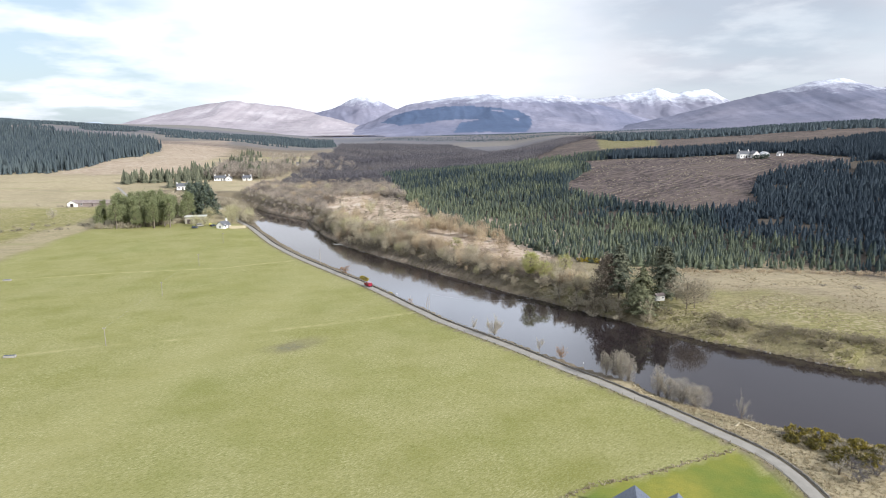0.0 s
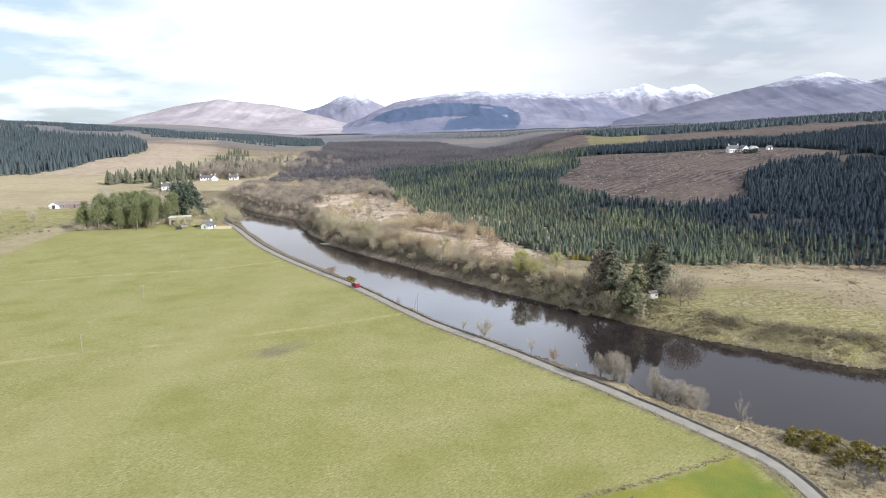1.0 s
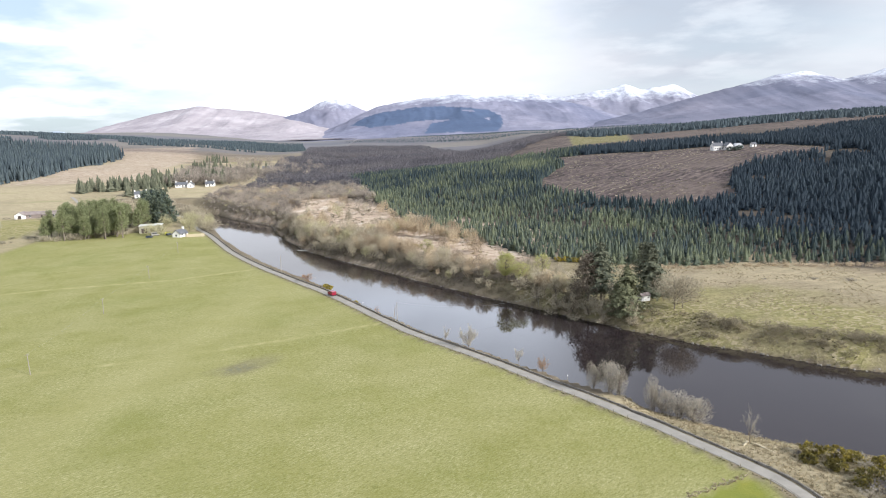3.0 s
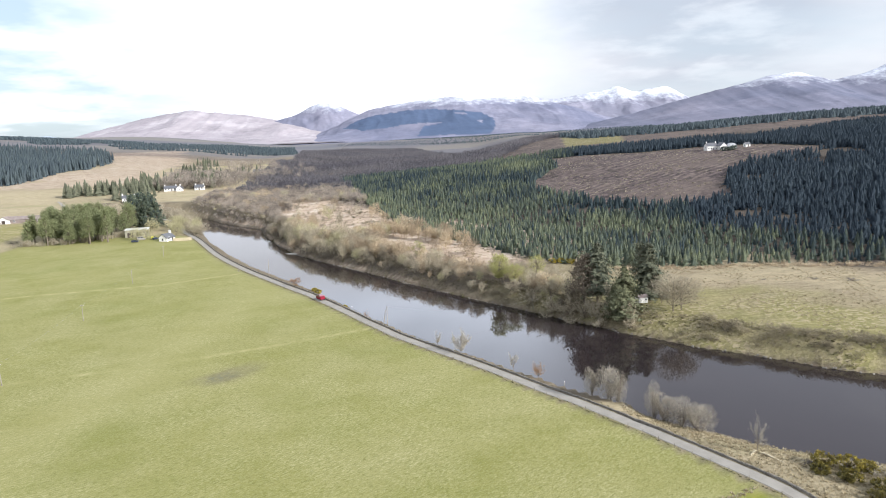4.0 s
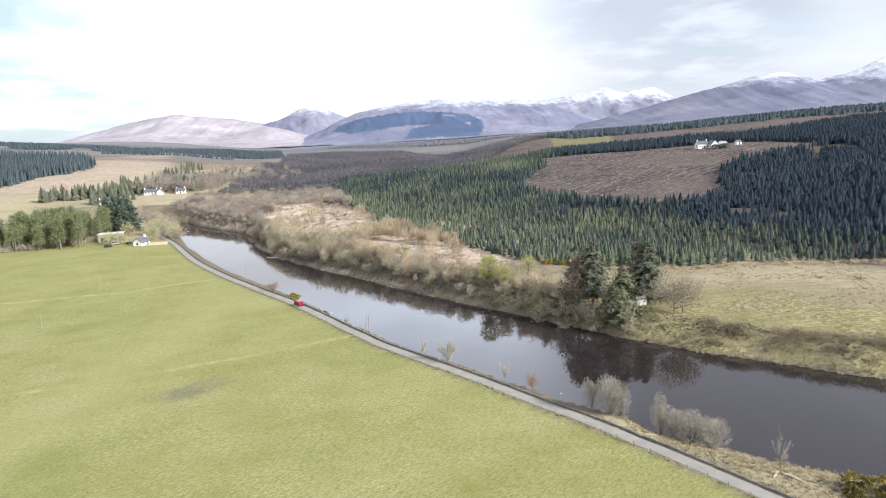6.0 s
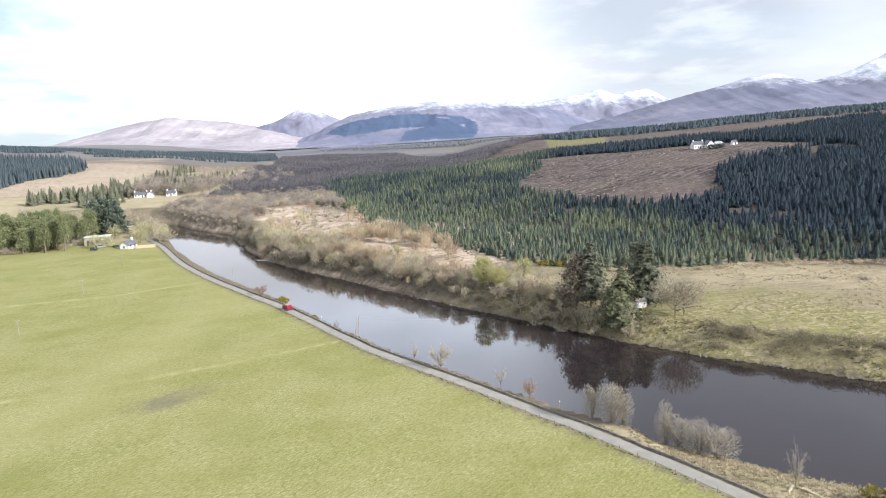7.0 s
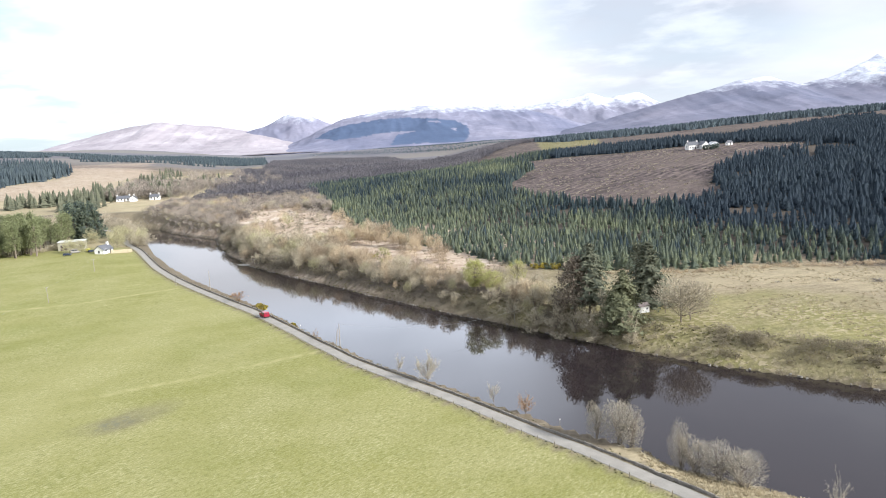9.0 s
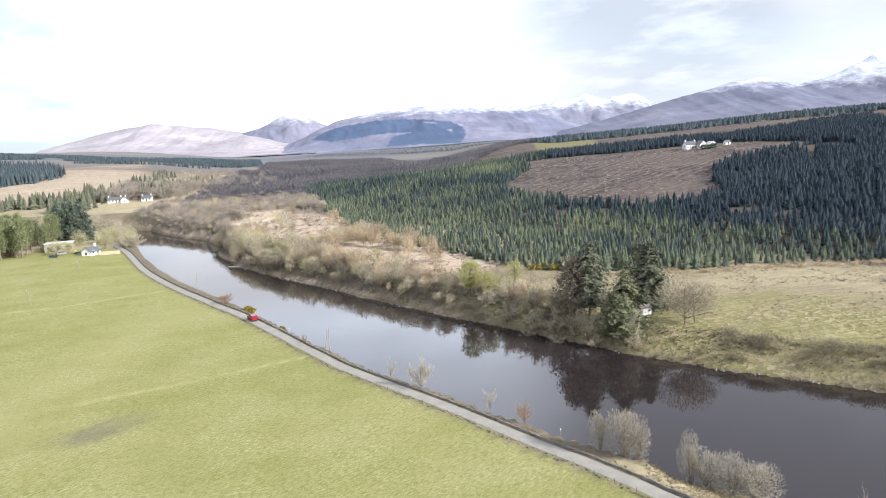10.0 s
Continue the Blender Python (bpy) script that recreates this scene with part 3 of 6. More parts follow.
CLEARING = [(118, 640), (114, 560), (82, 490), (80, 448), (104, 380), (128, 350), (162, 352), (174, 384), (194, 428), (224, 460), (268, 466), (302, 500), (292, 558), (262, 598), (203, 612), (150, 650)]
GARDEN = [(45.6, 93.4), (34, 88), (27, 84.6), (18.8, 81.2), (10, 70), (10, 20), (44, 20), (47.5, 82)]
PASTURE = [(172, 800), (235, 780), (292, 1000), (222, 1060)]


def covers():
    jitter = (waves(PX, PY, 14, 3) - 0.5)
    on_near, on_far = DNEAR > 0.8, DFAR > 0.8
    back = 1 - ease(PY + 0.33 * np.maximum(0, -150 - PX) + jitter * 10, 348, 362)
    side_left = 1 - ease(-PX - (PY - 256) * 0.06 + jitter * 10, 180, 188)
    meadow = on_near * (DROAD < -1.6) * back * np.maximum(side_left, PY < 250)
    along, athwart = (PX + 39.5) * 0.72 + (PY - 147) * 0.69, (PX + 39.5) * -0.69 + (PY - 147) * 0.72
    ragged = (waves(PX, PY, 5, 3) - 0.5) * 7
    patch = np.maximum(1 - ease(np.hypot(along / 1.25, athwart * 1.15) + ragged, 1.8, 4.2), 0.4 * (1 - ease(np.hypot(along / 1.7, athwart) + ragged, 2.5, 5.5)))
    wet = 1 - ease(np.hypot(along + 0.8, athwart * 1.3) + ragged * 0.5, 1.3, 2.6)
    low_left = on_near * (DROAD < -2) * (1 - meadow) * ease(PY, 435, 405)
    verge = on_near * (DROAD > 1.8) * (DROAD < 30) * (PY < 440)
    rough_edge = low_left * (1 - ease(-PX - (PY - 256) * 0.06 + jitter * 12, 200, 212))
    low_left = low_left * (1 - 0.8 * rough_edge)
    s = (PX - 54) * 0.79 + (PY - 172) * 0.61
    flats = on_far * (1 - ease(s + jitter * 20, 75, 105)) * ease(PX - (PY - 220) * 0.1, 30, 70)
    flatland = ease(PY, 1350, 1600) * ease(waves(PX * 0.5, PY * 1.6, 260, 3), 0.42, 0.6) * 0.28 * (PX < 500)
    straw = np.maximum(np.maximum(np.maximum(flats * (0.25 + 0.5 * ease(s + jitter * 50, 35, 75)), verge * (0.3 + 0.6 * (PY < 126))), 0.8 * rough_edge), flatland)
    west = np.maximum(on_near, (PY > 455) & (PX < -112 - 0.09 * (PY - 430)))
    plateau = ease(PY + jitter * 40, 1020, 1120)
    moorstraw = west * (1 - meadow) * ease(PY, 350, 400) * (1 - 0.85 * plateau * ease(waves(PX, PY, 160, 3), 0.3, 0.55)) * (1 - 0.6 * ease(PY, 850, 1200)) * (1 - ease(PY, 1500, 1700)) * ease(-PX - 0.08 * (PY - 500), 120, 145) * (0.9 + 0.4 * waves(PX, PY * 2.5, 90, 3))
    green = np.maximum(np.maximum(flats * (1 - ease(s + jitter * 50, 22, 54)) * (0.7 + 0.3 * ease(waves(PX, PY, 30, 2), 0.4, 0.6)), low_left * 0.85), inside(PX, PY, PASTURE) * 0.6)
    green = np.maximum(green, 0.65 * on_near * (DROAD < -2) * (1 - meadow) * ease(PY, 395, 420) * (1 - ease(PY, 480, 510)) * (1 - ease(-PX, 195, 225)))
    green = np.maximum(green, inside(PX + jitter * 30, PY, [(-205, 890), (-200, 960), (-262, 1140), (-360, 1210), (-275, 950), (-245, 880)]) * 0.85)
    slope = on_far * (1 - ease(DFAR + jitter * 6, 7, 11))
    bank = slope * np.maximum(ease(waves(PX, PY, 7, 3), 0.34, 0.55), 0.55 * ease(PX, 40, 60))
    green, straw = green * (1 - 0.9 * slope), straw * (1 - 0.4 * slope)
    fern = on_far * (1 - ease(s + jitter * 20, 95, 135)) * ease(PY - 0.2 * PX, 235, 255) * (1 - ease(PY, 540, 600))
    fern = fern * ease(PX + 0.3 * (PY - 400), -135, -120)
    under = on_far * ease(DFAR + jitter * 5, 2.6, 4.2) * (1 - ease(DFAR + jitter * 10, 13, 20)) * (1 - ease(PX, 30, 52))
    fern = fern * (1 - 0.85 * under)
    heath = ease(PY, 620, 760) * ease(PX + 0.12 * PY, -40, 60) * 0.92 + ease(PY, 1100, 1700) * 0.2 * (PX < 0) * waves(PX, PY * 2.5, 240, 3)
    plough = inside(PX + jitter * 14, PY + jitter * 14, CLEARING) * 1.0
    felled = inside(PX + jitter * 40, PY + jitter * 40, [(-352, 640), (-270, 672), (-300, 790), (-330, 900), (-415, 1190), (-445, 1320), (-545, 1560), (-640, 1420), (-475, 1060), (-452, 990), (-438, 850), (-410, 665)])
    strip_field = inside(PX, PY, [(-222, 586), (-163, 584), (-143, 517), (-190, 506)])
    moorstraw = np.maximum(moorstraw * (1 - 0.6 * felled), 0.75 * strip_field)
    fern = np.maximum(fern, (0.45 + 0.5 * waves(PX, PY * 1.5, 60, 3)) * felled)
    heath = np.maximum(heath, 0.85 * ease(PY, 1330, 1400) * ease(-PX - (PY - 1500) * 0.2, 200, 360) * (1 - ease(PY, 2050, 2150)))
    floor = on_far * ease(s + jitter * 16, 92, 104) * (1 - plough) * (1 - ease(PY, 700, 790)) * (PX > -60)
    floor = np.maximum(np.maximum(floor, 0.55 * verge * (PY > 126)), 0.75 * under * (0.4 + waves(PX, PY, 9, 3)))
    garden = inside(PX, PY, GARDEN) * (DROAD < -2.2)
    track = np.zeros(PX.shape)
    for line in FENCE_TRACKS:
        track = np.maximum(track, np.exp(-(np.abs(cross_side(PX, PY, line)) / 0.6) ** 2) * np.clip(2.2 * waves(PX, PY, 7, 2) - 0.12, 0, 1))
    track = np.maximum(track, 0.28 * np.exp(-(np.abs(cross_side(PX, PY, [(-70, 70), (-62, 130), (-40, 300)])) / 9) ** 2))
    dirt = np.maximum(np.clip(1.3 - DFAR / np.maximum(0.9, 2.6 - 1.4 * ease(PX, 40, 60) - 1.6 * ease(PY, 310, 340)), 0, 1) * (DFAR > -3), np.clip(1 - DNEAR / 1.5, 0, 1) * (DNEAR > -3))
    dirt = np.maximum(dirt, 0.5 * patch * meadow * (0.5 + waves(PX, PY, 3, 2)))
    dirt = np.maximum(dirt, 0.85 * np.exp(-((DROAD + 1.75) / 0.42) ** 2) * (0.4 + 0.9 * waves(PX, PY, 4, 2)))
    dirt = np.maximum(dirt, 0.6 * np.exp(-((DROAD - 1.75) / 0.5) ** 2))
    flat = lambda *a: np.stack([np.broadcast_to(np.asarray(v, float), PX.shape).ravel() for v in a], 1)
    # Weight of the painted haze, growing with distance up the valley.
    far_haze = ease(PY + jitter * 60, 1320, 1560) * (1 - 0.5 * (PX > 700))
    return dict(haze_blue=far_haze.ravel(), cover=flat(meadow, np.maximum(straw, moorstraw), fern * (1 - floor)), cover_more=flat(floor, garden, track * meadow),
                wet=np.clip(wet * meadow, 0, 1).ravel(), cover_last=flat(np.maximum(green, 0.7 * bank * ease(PX, 10, 55)), dirt, np.clip(np.maximum(plough, heath * (1 - 0.8 * far_haze)), 0, 1)))


NX, NY = PX.shape
gi, gj = np.meshgrid(np.arange(NX - 1), np.arange(NY - 1), indexing="ij")
ga = (gi * NY + gj).ravel()
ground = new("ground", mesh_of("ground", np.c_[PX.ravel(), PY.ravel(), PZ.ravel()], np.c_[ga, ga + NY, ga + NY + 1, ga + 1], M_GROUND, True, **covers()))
tagged(ground, "valley floor of pasture, straw grass and brown moor", "ground", kind="structure")

water = new("water", mesh_of("water", [(-320, -60, 0), (300, -60, 0), (300, 560, 0), (-320, 560, 0)], [(0, 1, 2, 3)], M_WATER))
tagged(water, "dark peaty river water with tree reflections", "river", kind="structure")

road = new("road", strip("road", ROAD_LINE, [(-1.2, -0.05), (-1.06, 0.06), (0, 0.09), (1.06, 0.06), (1.2, -0.05)], M_ROAD))
tagged(road, "narrow grey worn tarmac lane beside the river", "road", kind="structure")

# ---- mountains ----


def mountain(name, skyline, y_crest, y_foot, foot, material, label, seed, planted=None, rough=0.22):
    """A ridge with a skyline of (x, z) at its crest, falling to a foot in front of it and behind."""
    sx, sz = np.array(skyline, float).T
    xs = np.linspace(sx[0], sx[-1], 330)
    crest = np.interp(xs, sx, sz)
    crest = np.convolve(np.pad(crest, 3, "edge"), np.ones(7) / 7, "valid") + (waves(xs, xs * 0 + seed * 50, 60, 3) - 0.5) * 11
    d = np.r_[np.linspace(-0.35, 0, 5, endpoint=False), np.linspace(0, 1, 44)]
    X, D = np.meshgrid(xs, d, indexing="ij")
    Y = y_crest - D * (y_crest - y_foot) + (waves(X, D * 900, 500, 2) - 0.5) * 200 * np.abs(D)
    fall = np.where(D < 0, 1 + D * 1.5, (1 - D) ** 1.25)
    bent = X + 160 * (waves(X, D * 800 + seed * 90, 300, 3) - 0.5)
    spur = 1 - np.abs(2 * waves(bent + seed * 311, D * 150, 260, 2) - 1)
    rill = 1 - np.abs(2 * waves(bent + seed * 117, D * 190, 85, 3) - 1)
    gully = (waves(X + seed * 311, Y, 340, 5) - 0.5) * 1.4 + (spur - 0.75) * 1.5 + (rill - 0.75) * 0.7
    rise = crest[:, None] - foot
    Z = foot - 10 + (rise + 10) * fall + np.maximum(rise, 30) * rough * gully * np.clip(D * 4, 0, 1) * (1 - D)
    m, k = X.shape
    i, j = np.meshgrid(np.arange(m - 1), np.arange(k - 1), indexing="ij")
    a = (i * k + j).ravel()
    wood = np.zeros(X.shape) if planted is None else planted(X, D, Z)
    me = mesh_of(name, np.c_[X.ravel(), Y.ravel(), Z.ravel()], np.c_[a, a + 1, a + k + 1, a + k], material, True, planted=wood.ravel())
    return tagged(new(name, me), label, "mountain", kind="structure")


# The blue, mauve and paleness of distance haze are put into these hill colours.
M_HILL_PALE = mountain_material("hazy_moor_hill", (0.33, 0.30, 0.335), (0.41, 0.375, 0.395), (0.10, 0.12, 0.17), 330, 420)
M_HILL_MAUVE = mountain_material("hazy_heather_hill", (0.165, 0.180, 0.262), (0.25, 0.245, 0.305), (0.072, 0.10, 0.165), 225, 290)
M_HILL_SNOW = mountain_material("hazy_snowy_hill", (0.19, 0.20, 0.275), (0.28, 0.272, 0.325), (0.10, 0.12, 0.17), 225, 300)
M_HILL_RIGHT = mountain_material("hazy_high_hill", (0.135, 0.15, 0.215), (0.215, 0.21, 0.262), (0.06, 0.085, 0.14), 255, 325)
M_HILL_BLUE = mountain_material("hazed_far_hill", (0.42, 0.50, 0.60), (0.5, 0.57, 0.66), (0.3, 0.35, 0.42), 200, 260)

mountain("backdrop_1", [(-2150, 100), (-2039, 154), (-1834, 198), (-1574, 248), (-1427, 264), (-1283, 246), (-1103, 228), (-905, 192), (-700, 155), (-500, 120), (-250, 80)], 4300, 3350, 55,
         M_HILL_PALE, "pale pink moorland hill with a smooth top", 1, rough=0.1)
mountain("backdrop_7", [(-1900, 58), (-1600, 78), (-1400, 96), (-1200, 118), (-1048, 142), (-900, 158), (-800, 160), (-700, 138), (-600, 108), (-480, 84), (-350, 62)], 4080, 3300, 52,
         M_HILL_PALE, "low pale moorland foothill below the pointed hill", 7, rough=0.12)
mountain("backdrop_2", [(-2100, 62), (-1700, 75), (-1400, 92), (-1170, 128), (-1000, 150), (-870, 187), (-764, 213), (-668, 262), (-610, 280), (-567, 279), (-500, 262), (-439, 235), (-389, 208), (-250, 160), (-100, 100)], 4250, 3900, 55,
         M_HILL_MAUVE, "pointed heathery hill in painted haze, with a dusting of snow", 2, rough=0.18)


def plantation(X, D, Z):
    """A planted wood with a straight fence at its east side and a felled tongue in it."""
    u, v = X + (waves(X, Z * 6, 60, 3) - 0.5) * 26, Z + (waves(X + 500, Z * 6, 60, 3) - 0.5) * 12
    wood = inside(u, v, [(-435, 112), (-351, 158), (-235, 187), (-83, 203), (99, 208), (220, 196), (350, 172), (396, 146), (392, 92), (350, 60), (0, 55), (-150, 60), (-260, 80), (-330, 100)])
    felled = inside(u, v, [(-420, 66), (-330, 90), (-200, 106), (-80, 120), (90, 130), (140, 124), (20, 110), (0, 88), (-10, 40), (-450, 40)])
    snow = inside(u, v, [(190, 178), (250, 176), (262, 166), (246, 168)]) | inside(u, v, [(310, 132), (340, 130), (338, 118), (322, 120)])
    return (wood & ~felled & ~snow) * 1.0


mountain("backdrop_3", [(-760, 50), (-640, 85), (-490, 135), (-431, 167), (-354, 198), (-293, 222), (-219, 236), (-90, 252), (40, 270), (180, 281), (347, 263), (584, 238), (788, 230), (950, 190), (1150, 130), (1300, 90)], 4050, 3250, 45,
         M_HILL_MAUVE, "broad heathery hill in painted haze, with a dark planted wood on its face", 3, plantation, rough=0.1)
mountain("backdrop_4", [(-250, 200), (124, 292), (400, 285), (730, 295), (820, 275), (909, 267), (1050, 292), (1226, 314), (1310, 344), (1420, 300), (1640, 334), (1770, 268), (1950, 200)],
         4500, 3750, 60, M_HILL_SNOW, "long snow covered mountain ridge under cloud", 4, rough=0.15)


def low_wood(X, D, Z):
    return ease(D + (waves(X, D * 700, 180, 3) - 0.5) * 0.25, 0.80, 0.86) * ease(X, 600, 800)


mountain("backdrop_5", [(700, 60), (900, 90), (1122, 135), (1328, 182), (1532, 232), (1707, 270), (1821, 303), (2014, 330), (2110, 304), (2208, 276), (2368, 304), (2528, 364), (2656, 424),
                        (2750, 375), (3100, 330), (3500, 300)], 3600, 2650, 45, M_HILL_RIGHT, "high heathery mountain in painted haze, with snow on its summit", 5, low_wood, 0.06)
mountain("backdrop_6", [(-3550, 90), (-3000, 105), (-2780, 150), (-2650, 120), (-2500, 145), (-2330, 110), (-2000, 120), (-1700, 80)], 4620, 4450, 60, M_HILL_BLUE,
         "faint hills painted haze blue at the head of the valley", 6, rough=0.1)

# ---- plants ----


def sliver(a, b, w, rng):
    """A thin triangle from a to b, w wide at a."""
    d = b - a
    side_way = np.cross(d, rng.normal(size=3))
    side_way *= 0.5 * w / (np.linalg.norm(side_way) + 1e-9)
    return [a + side_way, a - side_way, b]


class Soup:
    """Loose triangles, gathered into arrays."""

    def __init__(self):
        self.p = []

    def tri(self, a, b, c):
        self.p += [a, b, c]

    def limb(self, a, b, r0, r1, sides=3):
        d = (b - a) / (np.linalg.norm(b - a) + 1e-9)
        u = np.cross(d, (0.3, 0.8, 0.52))
        u /= np.linalg.norm(u)
        v = np.cross(d, u)
        ring = [np.cos(k * 2 * np.pi / sides) * u + np.sin(k * 2 * np.pi / sides) * v for k in range(sides)]
        for k in range(sides):
            p, q = ring[k], ring[(k + 1) % sides]
            self.p += [a + p * r0, a + q * r0, b + q * r1, a + p * r0, b + q * r1, b + p * r1]

    def arrays(self):
        v = np.array(self.p, np.float32)
        return v, np.arange(len(v), dtype=np.int32).reshape(-1, 3)


def spire(rng, tiers, spikes, girth=0.2):
    """A small conifer, one metre high: jagged skirts round a stem."""
    verts, tris = [], []
    for i in range(tiers):
        t = i / tiers
        r, z0, z1 = girth * (1 - t) ** 0.85 * rng.uniform(0.85, 1.15), 0.04 + 0.9 * t, min(1.0, 0.04 + 0.9 * t + 1.55 / tiers)
        base = len(verts)
        lean = rng.normal(size=2) * 0.006
        verts.append((lean[0], lean[1], z1))
        k, off = spikes * 2, rng.uniform(0, 6.3)
        for j in range(k):
            a, q = off + j * 2 * np.pi / k, (rng.uniform(0.9, 1.15) if j % 2 else rng.uniform(0.55, 0.75))
            verts.append((np.cos(a) * r * q, np.sin(a) * r * q, z0 - (0.25 if j % 2 else -0.3) / tiers * 0.8))
        tris += [(base, base + 1 + j, base + 1 + (j + 1) % k) for j in range(k)]
    return np.array(verts, np.float32), np.array(tris, np.int32)


def bare_crown(rng, limbs=8, subs=4, twigs=7, twig_w=0.02, spread=0.40, low=0.12, sub_twigs=0, bushy=False, clear=0.28):
    """A leafless tree one metre high with a rounded crown. Returns the stem with its limbs, and the twigs."""
    wood, fine = Soup(), Soup()
    v = lambda *a: np.array(a, float)
    stems = 3 if bushy else 1
    base = 0.12 if bushy else clear
    for s in range(stems):
        foot = v(rng.normal() * 0.05, rng.normal() * 0.05, -0.04) if stems > 1 else v(0, 0, -0.04)
        head = v(rng.normal() * 0.05 * stems, rng.normal() * 0.05 * stems, rng.uniform(0.6, 0.8))
        wood.limb(foot, head, 0.018, 0.007, 5 if not bushy else 3)
        n = max(3, limbs // stems)
        for k in range(n):
            while True:
                p = rng.uniform(-1, 1, 3)
                if 0.25 < p @ p < 1:
                    break
            mid = (1 + base) / 2
            end = v(p[0] * spread, p[1] * spread, mid + p[2] * (1 - base) / 2)
            start = foot + (head - foot) * min(0.95, max(low, (end[2] - 0.12) * rng.uniform(0.45, 0.85)))
            wood.limb(start, end, 0.0075, 0.003)
            for j in range(subs):
                q = start + (end - start) * rng.uniform(0.35, 1.0)
                d = rng.normal(size=3) * 0.075 + (end - start) * 0.18 + v(0, 0, 0.03)
                fine.p += sliver(q, q + d, twig_w * 0.8, rng)
                for _ in range(twigs):
                    r = q + d * rng.uniform(0.1, 1.0)
                    e = rng.normal(size=3) * 0.05 + d * 0.25
                    fine.p += sliver(r, r + e, twig_w * 0.55, rng)
                    for _ in range(sub_twigs):
                        g = r + e * rng.uniform(0.2, 0.9)
                        fine.p += sliver(g, g + rng.normal(size=3) * 0.03 + e * 0.3, twig_w * 0.4, rng)
    return wood.arrays(), fine.arrays()


def planted(name, kinds, spots, sizes, widths, tints, material, label, category, seed=1, sink=0.15, kind="stuff"):
    """Many plants as one mesh: each a turned and scaled copy of one of the kinds, standing on the ground."""
    rng = np.random.RandomState(seed)
    spots, pick, turn = np.asarray(spots, float), rng.randint(0, len(kinds), len(spots)), rng.uniform(0, 6.3, len(spots))
    z = land(spots[:, 0], spots[:, 1])[0] - sink
    verts, tris, tint, count = [], [], [], 0
    for k, (v, t) in enumerate(kinds):
        m = np.where(pick == k)[0]
        if not len(m):
            continue
        c, s = np.cos(turn[m])[:, None], np.sin(turn[m])[:, None]
        x, y = (v[None, :, 0] * c - v[None, :, 1] * s) * widths[m][:, None], (v[None, :, 0] * s + v[None, :, 1] * c) * widths[m][:, None]
        p = np.stack([x + spots[m, 0][:, None], y + spots[m, 1][:, None], v[None, :, 2] * sizes[m][:, None] + z[m][:, None]], -1)
        verts.append(p.reshape(-1, 3))
        tris.append((t[None] + (np.arange(len(m)) * len(v))[:, None, None]).reshape(-1, 3) + count)
        tint.append(np.repeat(tints[m], len(v)))
        count += len(m) * len(v)
    me = mesh_of(name, np.concatenate(verts), np.concatenate(tris), material, tint=np.concatenate(tint))
    return tagged(new(name, me), label, category, kind=kind)


def grid_spots(x0, x1, y0, y1, step, seed, keep):
    """Jittered spots on a skew grid that a test of (x, y) keeps."""
    rng = np.random.RandomState(seed)
    x, y = np.meshgrid(np.arange(x0, x1, step), np.arange(y0, y1, step * 0.87))
    x = x + (np.arange(x.shape[0]) % 2)[:, None] * step / 2
    x, y = (x + rng.uniform(-0.38, 0.38, x.shape) * step).ravel(), (y + rng.uniform(-0.38, 0.38, y.shape) * step).ravel()
    m = keep(x, y, rng)
    return np.c_[x[m], y[m]]


def oval(rng, twigs=800, radius=0.36, clear=0.2, width=0.013, length=0.09, stems=1, limbs=6, lump=0.25):
    """A leafless tree one metre high: a stem that forks into limbs, and fine upswept twigs that fill a lumpy oval crown."""
    s = Soup()
    mid, half = (1 + clear) / 2, (1 - clear) / 2
    d = rng.normal(size=(twigs, 3))
    d /= np.linalg.norm(d, axis=1)[:, None]
    knobs = rng.normal(size=(9, 3))
    knobs /= np.linalg.norm(knobs, axis=1)[:, None]
    swell = 1 - lump + 2 * lump * np.clip((d @ knobs.T).max(1) * 2.2 - 1.2, 0, 1)
    r = swell * rng.uniform(0.04, 1, twigs) ** 0.42
    p = d * r[:, None] * np.array((radius, radius, half)) * 0.92
    p[:, 2] += mid
    way = d * np.array((1, 1, 0.7)) * 0.65 + rng.normal(size=(twigs, 3)) * 0.4 + np.array((0, 0, 0.6))
    way *= (length * rng.uniform(0.5, 1.4, twigs) / np.linalg.norm(way, axis=1))[:, None]
    side_way = np.cross(way, rng.normal(size=(twigs, 3)))
    side_way *= (0.5 * width * rng.uniform(0.6, 1.3, twigs) / (np.linalg.norm(side_way, axis=1) + 1e-9))[:, None]
    fine = np.stack([p + side_way, p - side_way, p + way], 1).reshape(-1, 3)
    for k in range(stems):
        foot = np.array((rng.normal() * 0.05 * (stems > 1), rng.normal() * 0.05 * (stems > 1), -0.04))
        top = np.array((rng.normal() * 0.05 * stems, rng.normal() * 0.05 * stems, 0.84))
        s.limb(foot, top, 0.014, 0.004, 4)
        for j in range(max(2, limbs // stems)):
            e = p[rng.randint(twigs)]
            s.limb(foot + (top - foot) * min(0.9, max(0.12, e[2] * rng.uniform(0.4, 0.75))), e, 0.006, 0.002)
    v = np.concatenate([np.array(s.p), fine]).astype(np.float32)
    return v, np.arange(len(v), dtype=np.int32).reshape(-1, 3)


